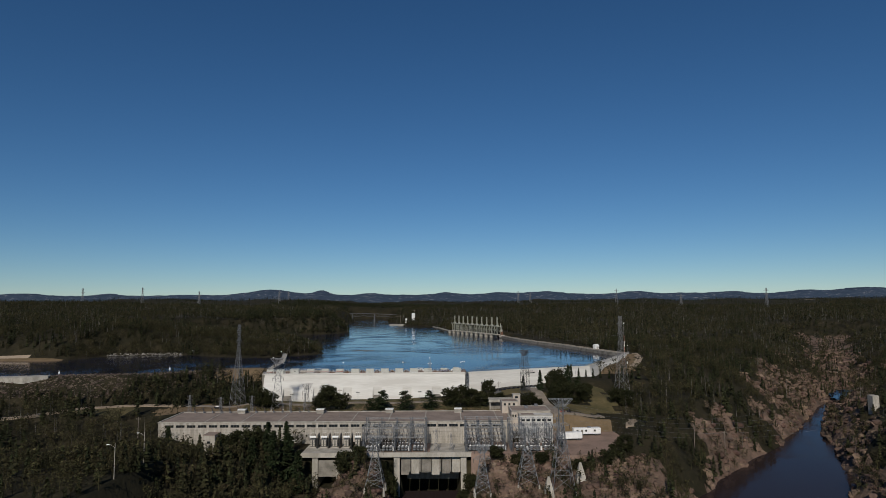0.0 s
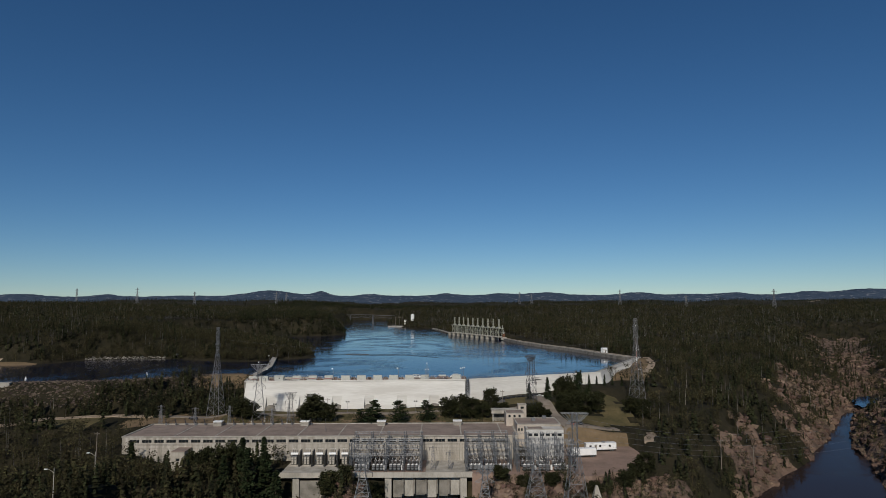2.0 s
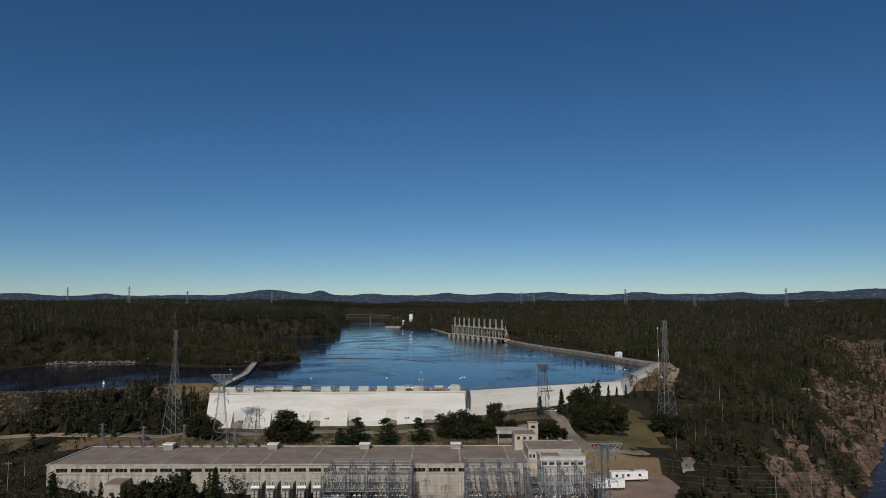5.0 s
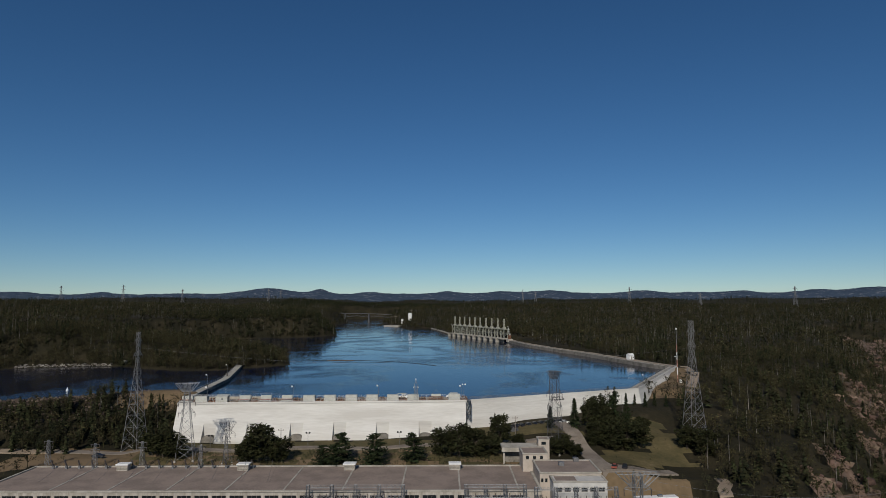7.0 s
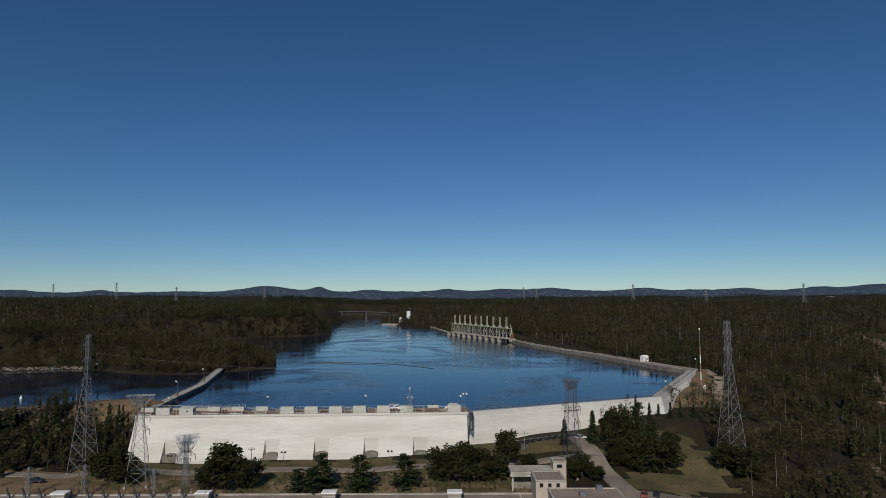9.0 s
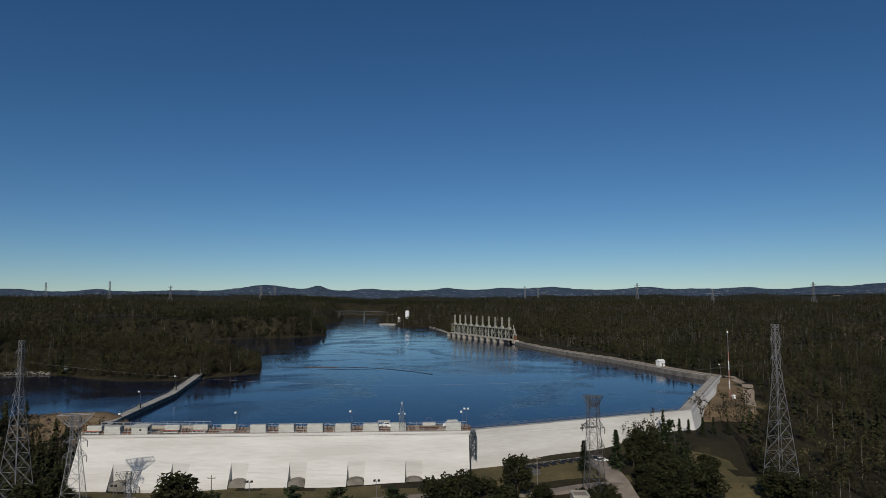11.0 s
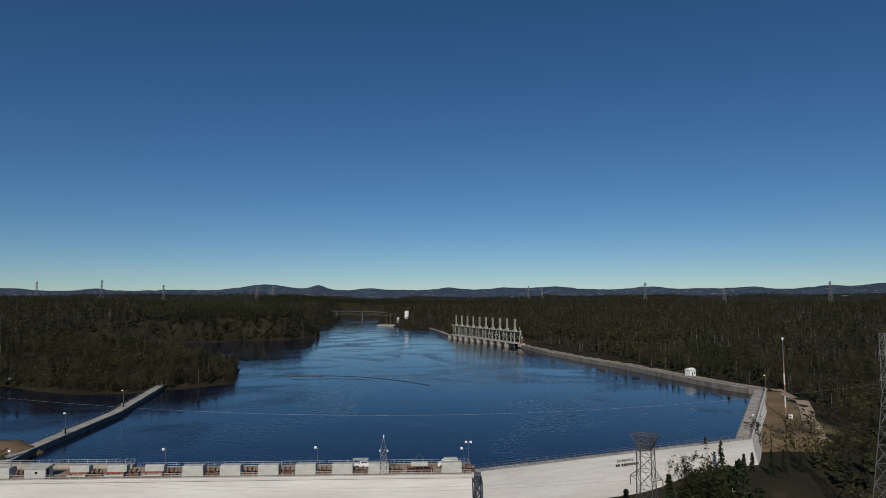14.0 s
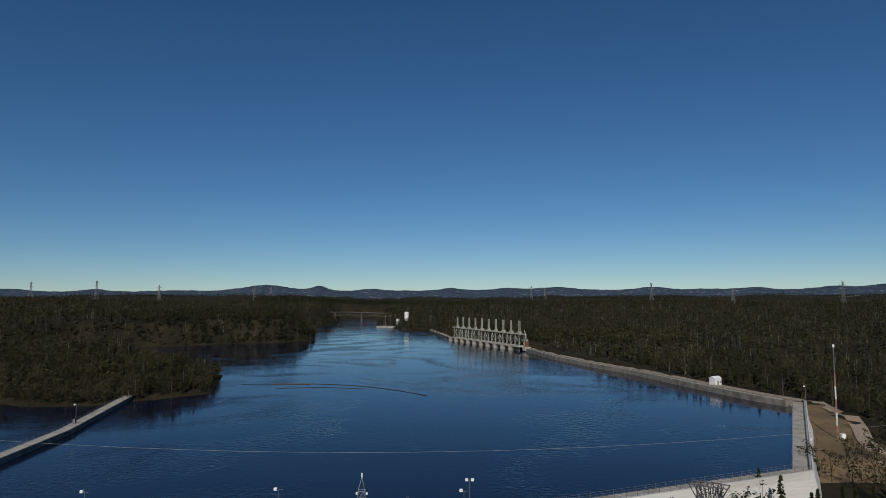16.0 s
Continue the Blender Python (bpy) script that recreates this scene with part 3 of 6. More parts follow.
def pickup(at, turn):
    root = thing("pickup_truck", "white pickup truck with a ladder rack on the dam's deck", "pickup truck", at, turn)
    part("body", body_loft([(-2.85, 0.5), (-2.85, 1.15), (0.9, 1.15), (2.0, 1.12), (2.75, 1.0), (2.85, 0.8), (2.85, 0.45)], 1.95), WHITE, root)
    part("cab", body_loft([(-0.9, 1.16), (-0.75, 1.85), (0.75, 1.88), (1.45, 1.16)], 1.9, 0.18), WHITE, root)
    part("window", body_loft([(-0.55, 1.28), (-0.5, 1.72), (0.15, 1.74), (0.15, 1.28)], 1.88, 0.12), PANE, root, "dark side glass")
    part("window", body_loft([(0.25, 1.28), (0.25, 1.74), (0.72, 1.74), (1.12, 1.28)], 1.88, 0.12), PANE, root, "dark side glass")
    for x in (-2.6, -1.1):
        for y in (-0.9, 0.9):
            part("rack_post", bar(bmesh.new(), (x, y, 1.15), (x, y, 2.15), 0.04), WHITE, root)
    part("rack", boxed(-2.75, -0.95, 2.12, 1.2, 0.95, 2.2), CABIN, root, "cream ladder rack")
    for x in (-1.75, 1.85):
        for y in (-0.88, 0.88):
            wheel(root, x, y)
    for y in (-0.7, 0.7):
        part("headlight", boxed(2.8, y - 0.18, 0.75, 2.87, y + 0.18, 0.92), STEEL, root)
    return root


pickup((-14.0, 405.2, DECK + 0.03), 2)
van = thing("service_van", "white service van with a cream roof load on the deck", "van", (7.4, 405.4, DECK + 0.03), 182)
part("body", body_loft([(-2.6, 0.45), (-2.6, 2.0), (1.1, 2.05), (1.8, 1.3), (2.5, 1.1), (2.6, 0.45)], 1.95, 0.1), WHITE, van)
part("roof_load", boxed(-2.4, -0.7, 2.08, 1.0, 0.7, 2.4, 0.05), CABIN, van)
part("window", body_loft([(0.35, 1.25), (0.35, 1.85), (1.1, 1.85), (1.55, 1.25)], 1.97, 0.1), PANE, van)
for x in (-1.6, 1.7):
    for y in (-0.88, 0.88):
        wheel(van, x, y)

rig = thing("lifting_trailer", "low rusty frame with a pale rounded cover and rope slings", "trailer", (0.4, crest_y(0) + 3.0, DECK + 0.03), 2)
part("frame", boxed(-3.2, 0, 0.45, 3.2, 1.9, 0.7), RUST, rig)
for x in (-3.0, -1.0, 1.0, 3.0):
    part("leg", boxed(x - 0.12, 0.05, 0, x + 0.12, 0.3, 1.4), RUST, rig)
    part("leg", boxed(x - 0.12, 1.6, 0, x + 0.12, 1.85, 1.4), RUST, rig)
part("beam", boxed(-3.2, -0.05, 1.3, 3.2, 0.2, 1.5), RUST, rig)
bm = arch_box(bmesh.new(), 4.2, 1.7, 0.9, 0.7)
bmesh.ops.translate(bm, verts=bm.verts[:], vec=(0, 0.1, 1.5))
part("cover", bm, CABIN, rig)
for s in (-1, 1):
    part("sling", bar(bmesh.new(), (2.4 * s, 1, 1.6), (0, 1, 4.3), 0.05), STEEL, rig)


# ---- lattice work ----
def lattice(bm, rings, r=0.09, brace=0.055, cross=True):
    """Four legs through square rings (x, y, z, half width), with crossed bracing on each face."""
    def corners(g):
        x, y, z, h = g
        return [Vector((x - h, y - h, z)), Vector((x + h, y - h, z)), Vector((x + h, y + h, z)), Vector((x - h, y + h, z))]
    cs = [corners(g) for g in rings]
    for lo, hi in zip(cs, cs[1:]):
        for i in range(4):
            j = (i + 1) % 4
            bar(bm, lo[i], hi[i], r, 4)
            bar(bm, hi[i], hi[j], brace, 3)
            bar(bm, lo[i], hi[j], brace, 3)
            if cross:
                bar(bm, lo[j], hi[i], brace, 3)
    return bm


def levels(base, top, half0, half1, n, bend=None):
    out = []
    for k in range(n + 1):
        u = k / n
        u2 = 1 - (1 - u) ** 1.35
        out.append((0, 0, base + (top - base) * u2, half0 + (half1 - half0) * (u2 if bend is None else min(1, u2 / bend))))
    return out


def insulator(root, at, length=1.6):
    part("insulator", bar(bmesh.new(), at, (at[0], at[1], at[2] - length), 0.11, 5), PORCELAIN, root)


def pylon(label, at, height, half, turn=0, arms=((0.62, 4.2), (0.76, 5.2), (0.9, 3.6)), top=0.7, n=11, r=0.1, mat=STEEL, feet=1.4):
    root = thing("transmission_tower", label, "pylon", at, turn, "lattice pylons")
    part("body", lattice(bmesh.new(), levels(0, height, half, top, n, 0.72), r, r * 0.55), mat, root)
    for u, w in arms:
        z = height * u
        h = half + (top - half) * min(1, u / 0.72)
        for s in (-1, 1):
            bm = bmesh.new()
            tip = (s * w, 0, z + 0.3)
            for y in (-h, h):
                bar(bm, (s * h, y, z), tip, r * 0.6, 3), bar(bm, (s * h, y, z + 1.7), tip, r * 0.6, 3)
                bar(bm, (s * (h + w) / 2, y * 0.5, z + 0.15), (s * h, y, z + 1.7), r * 0.45, 3)
            part("cross_arm", bm, mat, root)
            insulator(root, (s * w, 0, z + 0.25))
    for x in (-half, half):
        for y in (-half, half):
            part("footing", bar(bmesh.new(), (x, y, -feet), (x, y, 0.35), 0.55, 8, 0.35), CONC, root)
    return root


def portal_top(root, z, w, mat=STEEL, r=0.1):
    """A head that spreads from the tower's neck to a broad flat bridge."""
    bm = bmesh.new()
    k, n = 0.38, 7
    for y in (-1.1, 1.1):
        bar(bm, (-w * k, y * 0.8, z - 2.2), (w * k, y * 0.8, z - 2.2), r, 3), bar(bm, (-w, y, z + 0.8), (w, y, z + 0.8), r, 3)
        bar(bm, (-w * k, y * 0.8, z - 2.2), (-w, y, z + 0.8), r, 3), bar(bm, (w * k, y * 0.8, z - 2.2), (w, y, z + 0.8), r, 3)
        for i in range(n):
            a, b = -1 + 2 * i / n, -1 + 2 * (i + 1) / n
            bar(bm, (a * w, y, z + 0.8), ((a + b) / 2 * w * k, y * 0.8, z - 2.2), r * 0.55, 3), bar(bm, ((a + b) / 2 * w * k, y * 0.8, z - 2.2), (b * w, y, z + 0.8), r * 0.55, 3)
    for i in range(n + 1):
        a = -w + 2 * w * i / n
        bar(bm, (a, -1.1, z + 0.8), (a, 1.1, z + 0.8), r * 0.6, 3)
    part("bridge", bm, mat, root)


def on_ground(x, y, dz=0.0):
    return (x, y, ground_z(x, y) + dz)


pylon("tall slender grey lattice pylon beside the dam's wooded end", on_ground(-122.5, 383), 48, 3.6, 80, ((0.66, 2.6), (0.8, 2.8), (0.92, 2.2)), 0.55, 13, 0.11)
tm = pylon("broad-headed grey lattice pylon below the dam", on_ground(-93.6, 363), 28.2, 3.2, 12, ((0.60, 3.0), (0.74, 3.0)), 1.0, 9)
portal_top(tm, 27.4, 4.3)
tc = pylon("grey lattice pylon beside the car park", on_ground(47, 370), 31.2, 2.7, -32, ((0.56, 3.0), (0.72, 3.2)), 1.45, 9, 0.1, DARKSTEEL)
portal_top(tc, 30.4, 2.7, DARKSTEEL)
pylon("tall grey lattice pylon in the wood below the wing wall", on_ground(107.6, 387), 48.5, 3.7, 12, ((0.66, 2.0), (0.78, 2.0), (0.9, 1.9)), 0.75, 13)


ta = pylon("small dark lattice pylon with a slanting head below the dam", on_ground(-75.5, 356), 15.0, 1.7, 20, ((0.72, 2.6),), 0.6, 7, 0.06, DARKSTEEL)
portal_top(ta, 14.2, 3.0, DARKSTEEL, 0.05)


def conductor(name, label, a, b, sag, r=0.03, mat=STEEL):
    a, b = Vector(a), Vector(b)
    n = 22
    pts = [a.lerp(b, i / n) - Vector((0, 0, 4 * sag * (i / n) * (1 - i / n))) for i in range(n + 1)]
    side = (b - a).cross(Vector((0, 0, 1))).normalized() * r
    cu = loft(bmesh.new(), [[p + side, p - side, p + Vector((0, 0, 1.6 * r))] for p in pts])
    return solid(name, cu, mat, label, "power line", group="overhead lines")


for k, (z0, z1, dy) in enumerate(((27.5, 26.5, 0),)):
    conductor("power_line", "thin sagging grey wire strung across the dam", (-121, 384 + dy, z0), (106, 387 + dy, z1), 7.0, 0.016)
for dy in (-1.2, 1.2):
    conductor("power_line", "thin grey wire between the pylons below the dam", (-90.4, 363 + dy, 14.4), (45.5, 370 + dy, 10.5), 3.2, 0.016)
for k in range(5):
    conductor("power_line", "pale wire running down to the yard", (52, 273, 4 - 2.2 * k), (160 + 6 * k, 318, -8 - 2.2 * k), 5, 0.022)

# the lattice mast with lamps, and the lamp posts on the deck
mast = thing("lattice_mast", "small grey steel lattice mast with a pointed head on the deck", "mast", (-8.4, crest_y(-8) + 2.6, DECK + 0.03))
part("body", lattice(bmesh.new(), [(0, 0, 1.5 * k, 0.85 - 0.04 * k) for k in range(5)], 0.06, 0.04), STEEL_BLUE, mast)
bm = bmesh.new()
for x in (-0.7, 0.7):
    for y in (-0.7, 0.7):
        bar(bm, (x, y, 6), (0, 0, 8.6), 0.06)
part("head", bm, STEEL_BLUE, mast)
part("beacon", bar(bmesh.new(), (0, 0, 8.5), (0, 0, 9.3), 0.16, 8), WHITE, mast)
for s in (-1, 1):
    part("lamp", boxed(s * 0.95 - 0.2, -0.3, 5.3, s * 0.95 + 0.2, 0.1, 5.7), WHITE, mast)


def deck_lamp(x, y, z, h=6.3, double=False, label="slim grey lamp post with a pale floodlight head", head=WHITE):
    root = thing("lamp_post", label, "lamp post", (x, y, z), group="lamp posts")
    part("pole", bar(bmesh.new(), (0, 0, 0), (0, 0, h), 0.09, 6, 0.05), STEEL, root)
    part("arm", bar(bmesh.new(), (-0.5, 0, h - 0.3), (0.9, 0, h - 0.15), 0.04), STEEL, root)
    for s in ((-0.6, 0.6) if double else (-0.55,)):
        part("head", boxed(s - 0.32, -0.3, h - 0.3, s + 0.32, 0.22, h + 0.25, 0.06), head, root)
    return root


for x in (-98.5, -61.7, -24.7):
    deck_lamp(x, crest_y(x) + 3.4, DECK + 0.03)
deck_lamp(12.8, crest_y(12) + 10.6, DECK + 0.03, 5.6, True)
deck_lamp(11.4, crest_y(12) + 1.2, DECK + 0.03, 6.2)
deck_lamp(157.0, 542.6, 2.66, 7.0)
deck_lamp(106, 447.6, 2.6, 6.0)

# the steel stair at the joint with the wing
stair = thing("stair_tower", "dark steel stair tower in the corner of the dam", "stair", (14.6, 397.6, -4.4))
part("frame", lattice(bmesh.new(), [(0, 0, 2.0 * k, 0.75) for k in range(5)], 0.07, 0.05), BLACK, stair)
for k in range(4):
    part("flight", loft(bmesh.new(), [[(-0.7 if k % 2 else 0.7, y, 2 * k), (-0.7 if k % 2 else 0.7, y, 2 * k + 0.2), (0.7 if k % 2 else -0.7, y, 2 * k + 2.2), (0.7 if k % 2 else -0.7, y, 2 * k + 2.0)] for y in (-0.5, 0.5)]), STEEL, stair)
part("platform", boxed(-0.8, -0.8, 7.98, 0.8, 2.4, 8.1), STEEL, stair)
for x in (-0.55, 0.55):
    part("rail", bar(bmesh.new(), (x, -0.7, 9.1), (x, 2.3, 9.1), 0.04), STEEL, stair)

# the dam's name: the first word lettered, the second as bars
d = wdirs[1]
ang = math.degrees(math.atan2(d.y, d.x))
sign = thing("dam_lettering", "dark lettering painted on the white wing wall", "lettering", (53.4 + 0.2 * d.y, 417.42 - 0.2 * d.x, 1.5), ang)
cu = bpy.data.curves.new("word", "FONT")
cu.body, cu.size, cu.extrude = "BARRAGE", 1.1, 0.02
cu.space_character = 1.25
tmp = new("word", cu)
tmp.matrix_basis = Matrix.Identity(4)
me = bpy.data.meshes.new_from_object(tmp.evaluated_get(bpy.context.evaluated_depsgraph_get()))
bpy.data.objects.remove(tmp)
me.materials.clear()
me.materials.append(BLACK)
wob = part("word", me, None, sign)
wob.matrix_basis = pose(0, -0.13, 0, 90, 0, 0)
for k in range(9):
    x0 = -0.4 + 0.82 * k + (0.3 if k > 1 else 0)
    part("bar", boxed(x0, -0.30, -1.15, x0 + 0.5, -0.05, -0.5), BLACK, sign, "dark painted bar")

# ---- the right bank: road, mast, hut, intake ----
def ribbon(name, label, pts, width, thick, mat, lift=0.05, kind="structure", category="road"):
    """A road laid over a line of (x, y, z)."""
    bm = bmesh.new()
    rings = []
    P = [Vector(p) for p in pts]
    for i, p in enumerate(P):
        d = (P[min(i + 1, len(P) - 1)] - P[max(i - 1, 0)]).normalized()
        s = Vector((d.y, -d.x, 0)).normalized() * width / 2
        rings.append([p - s + Vector((0, 0, lift)), p + s + Vector((0, 0, lift)), p + s - Vector((0, 0, thick)), p - s - Vector((0, 0, thick))])
    loft(bm, rings)
    return solid(name, bm, mat, label, category, kind)


BANK = [(157.5, 545), (148.3, 567), (136.5, 609), (122.5, 667), (107, 710), (91.5, 763), (77.5, 845)]
ribbon("quay", "low pale concrete quay along the wooded bank", [(x + 2.6, y, 2.6) for x, y in [(154.5, 552)] + BANK[1:]], 10.5, 6.5, CONC_DARK, 0.0, category="quay")
ribbon("road", "pale gravel road along the wooded bank", [(x + 4.6, y + 0.6, 2.6) for x, y in BANK], 4.6, 0.3, DIRT, 0.05)
ribbon("sea_wall", "low pale concrete parapet along the quay", [(x - 2.2, y, 2.6) for x, y in [(154.5, 552)] + BANK[1:]], 0.5, 0.2, CONC, 0.4, category="wall")
ribbon("track", "sandy track round the foot of the mast", [on_ground(x, y) for x, y in ((163, 545), (162, 530), (159, 516), (153, 502), (147, 490), (141, 476), (134, 462))], 5, 1.2, DIRT, 0.25)
WPOST = finish("post", boxed(-0.09, -0.09, 0, 0.09, 0.09, 0.75), CONC)
railing("guard_rail", "grey guard rail beside the bank road", [(x + 1.2, y, 2.6) for x, y in BANK], 5.5, 0.8, (0.6,), CONC, 0.09, WPOST)
hut = thing("hut", "small white hut with a shallow gable roof by the bank road", "hut", (143.5, 600, 2.85), 25)
part("wall", boxed(-2.2, -1.8, -0.3, 2.2, 1.8, 3.0), WHITE, hut)
part("roof", loft(bmesh.new(), [[(x, -2.1, 3.0), (x, 2.1, 3.0), (x, 0, 4.2)] for x in (-2.45, 2.45)]), WHITE, hut)
part("door", boxed(-0.6, -1.86, -0.2, 0.4, -1.8, 2.0), CONC_DARK, hut)
part("window", boxed(1.0, -1.85, 1.0, 1.7, -1.8, 1.8), PANE, hut)
FADED = material("faded_red_paint", (0.42, 0.22, 0.17), (0.30, 0.15, 0.11), 0.8, 0.7)
rm = thing("radio_mast", "slim red and white banded radio mast in the grass", "mast", (139.8, 493, ground_z(139.8, 493)))
zb = ground_z(139.8, 493)
H = 29.5 - zb
for k in range(7):
    part("section", lattice(bmesh.new(), [(0, 0, H * (k + j / 4) / 7, 0.18 - 0.015 * k) for j in range(5)], 0.055, 0.03), STEEL if k > 4 else WHITE if k % 2 else FADED, rm)
part("beacon", bar(bmesh.new(), (0, 0, H), (0, 0, H + 1.0), 0.35, 8), WHITE, rm)
part("cabinet", boxed(1.0, -0.6, 0, 2.4, 0.6, 1.7), WHITE, rm)


def intake_bay(at, turn):
    root = thing("intake_hoist", "pale green steel intake hoist frame on concrete piers", "intake hoist", at, turn, "intake hoists in a row")
    part("pier", boxed(-8.3, -5, -6, -5.3, 7, 3.4, 0.2), CONC, root)
    part("deck", boxed(-8.3, -3.5, 3.4, 8.3, 7, 4.2), CONC, root)
    part("gate", boxed(-5.2, -1, -6, 5.2, -0.2, 3.3), CONC_DARK, root)
    for x in (-4.4, 4.4):
        for y in (0, 5):
            part("leg", bar(bmesh.new(), (x, y, 4.2), (x * 0.8, y, 14.2), 0.38, 4), GREENST, root)
    for y in (0, 5):
        part("brace", bar(bmesh.new(), (-4.4, y, 4.4), (3.6, y, 14), 0.2, 4), GREENST, root)
        part("brace", bar(bmesh.new(), (4.4, y, 4.4), (-3.6, y, 14), 0.2, 4), GREENST, root)
    part("platform", boxed(-6.4, -1.2, 14.3, 6.4, 6.2, 14.8), GREENST, root)
    part("winch_house", boxed(-1.8, 1.2, 14.8, 1.8, 4.0, 16.8, 0.2), GREENST, root)
    for x in (-1.2, 1.2):
        part("stem", boxed(x - 0.28, 2.2, 16.8, x + 0.28, 2.8, 26.5), GREENST, root)
    part("stem_tie", boxed(-1.2, 2.3, 21.5, 1.2, 2.7, 22.0), GREENST, root)
    part("railing", boxed(-6.4, -1.2, 15.7, 6.4, -1.1, 15.85), RAIL, root)
    part("walkway", boxed(-8.3, 6.2, 9.0, 8.3, 7.0, 9.5), GREENST, root)
    return root


a, b = Vector((72.5, 846, 0)), Vector((13.5, 990, 0))
turn = math.degrees(math.atan2(b.y - a.y, b.x - a.x))
first = intake_bay(a.lerp(b, 0.04), turn + 180)
for k in range(1, 10):
    copy_thing(first, pose(*a.lerp(b, 0.04 + 0.92 * k / 9), 0, 0, turn + 180))
crane = thing("service_crane", "rust and cream service crane beside the intake", "crane", (77, 838, 2.9), 25)
part("base", boxed(-3, -2, -2, 3, 2, 1.2), CONC, crane)
part("cab", boxed(-1.5, -1.2, 1.2, 1.5, 1.2, 5.5, 0.15), RUST, crane)
part("boom", bar(bmesh.new(), (0, 0, 5), (-2, 0, 16), 0.35, 4), CABIN, crane)
part("stay", bar(bmesh.new(), (2, 0, 4), (-2, 0, 16), 0.12, 4), CABIN, crane)

# ---- far shore: bridge, tanks, wharf ----
BRIDGE = material("dark_bridge_steel", (0.075, 0.08, 0.085), (0.05, 0.05, 0.055), 0.4, 0.7, 0.2)
bridge = thing("bridge", "dark grey steel girder bridge on concrete piers over the river", "bridge", (0, 1560, 0))
pts = [(-330 + 27 * k, 16.5 + 5 * math.sin(math.pi * k / 9)) for k in range(10)]
part("deck", loft(bmesh.new(), [[(x, -4, z), (x, 4, z), (x, 4, z - 1.2), (x, -4, z - 1.2)] for x, z in pts]), BRIDGE, bridge)
for x, z in pts[2:8:2]:
    part("pier", loft(bmesh.new(), [[(x - w, -3, q), (x + w, -3, q), (x + w, 3, q), (x - w, 3, q)] for q, w in ((-8, 2.2), (z - 1.1, 1.2))]), BRIDGE, bridge)
bm = bmesh.new()
for k in range(18):
    x0, x1 = -276 + 9 * k, -276 + 9 * (k + 1)
    z0, z1 = (16.5 + 5 * math.sin(math.pi * (x + 330) / 243) - 2.2 for x in (x0, x1))
    q0, q1 = (z - 3.5 - 2.5 * abs(math.cos(math.pi * (x + 276) / 54)) for z, x in ((z0, x0), (z1, x1)))
    bar(bm, (x0, 0, q0), (x1, 0, q1), 0.6), bar(bm, (x0, 0, z0), (x1, 0, q1), 0.4), bar(bm, (x1, 0, q1), (x1, 0, z1), 0.4)
part("truss", bm, BRIDGE, bridge)
for x, y, h, r in ((-62, 1332, 11.5, 3.6), (-77, 1338, 5.5, 2.6)):
    t = thing("storage_tank", "upright white round storage tank on the far shore", "tank", on_ground(x, y, 2.0), group="white tanks")
    part("shell", bar(bmesh.new(), (0, 0, -4), (0, 0, h), r, 16), WHITE, t)
    part("cap", bar(bmesh.new(), (0, 0, h), (0, 0, h + 0.9), r, 16, 0.4), WHITE, t)
solid("wharf", prism(bmesh.new(), [(-112, 1330), (-82, 1305), (-70, 1322), (-100, 1346)], -3, 2.2), CONC, "pale concrete wharf on the far shore", "wharf", "structure")
solid("groyne", prism(bmesh.new(), [(-20, 1222), (14, 1000), (17, 1002), (-15, 1226)], -3, 1.4), CONC, "low pale concrete shore wall beyond the intake", "wall", "structure")

# ---- the left side: pier, log boom, dike ----
pier = thing("guide_wall", "long bent concrete guide wall running out into the reservoir", "pier", (0, 0, 0))
PL = [(-112.5, 405), (-118.5, 432), (-124.5, 495), (-142, 575)]
P = [Vector((x, y, 0)) for x, y in PL]
for (o0, o1, z0, z1, nm, mt) in ((-1.8, 1.8, -7, 1.6, "wall", CONC_DARK), (-1.95, 1.95, 1.6, 1.95, "walkway", CONC)):
    rings = []
    for i, p in enumerate(P):
        d = (P[min(i + 1, 3)] - P[max(i - 1, 0)]).normalized()
        s = Vector((d.y, -d.x, 0))
        rings.append([(*(p + s * o)[:2], z) for o, z in ((o0, z0), (o1, z0), (o1, z1), (o0, z1))])
    part(nm, loft(bmesh.new(), rings), mt, pier)
railing("railing", "thin grey railing along the guide wall", [(x - 1.6, y, 1.95) for x, y in PL[1:]], 4, 1.1, (0.55, 1.08), STEEL, 0.04, DARKPOST)
for x, y in ((-118.8, 455), (-126.5, 508)):
    deck_lamp(x - 1.5, y, 1.95, 6.5)
    g = thing("control_box", "dark control cabinet on the guide wall", "cabinet", (x - 1.0, y - 1.6, 1.95))
    part("body", boxed(-0.5, -0.4, 0, 0.5, 0.4, 1.7, 0.05), BLACK, g)
    part("door", boxed(-0.42, -0.43, 0.15, 0.42, -0.4, 1.55), CONC_DARK, g)
LOG = finish("log", bar(bmesh.new(), (-3.4, 0, 0), (3.4, 0, 0), 0.34, 7), BARK)
boom = thing("log_boom", "curved boom of dark floats and a few brown logs", "log boom", (-88, 626, 0.05))
for k in range(4):
    q = part("log", LOG, None, boom)
    q.matrix_basis = pose(2 + 4.9 * k, 0.5 * math.sin(k), 0, 0, 0, 6 - 3 * k)
run = [Vector((-18 + 104 * u, 3.5 * math.sin(3.1 * u) - 44 * u ** 3, 0)) for u in (i / 26 for i in range(27))]
bm = loft(bmesh.new(), [[p + Vector((0, -0.32, -0.1)), p + Vector((0, 0.32, -0.1)), p + Vector((0, 0.22, 0.12)), p + Vector((0, -0.22, 0.12))] for p in run])
part("float_line", bm, BLACK, boom, "dark float line")
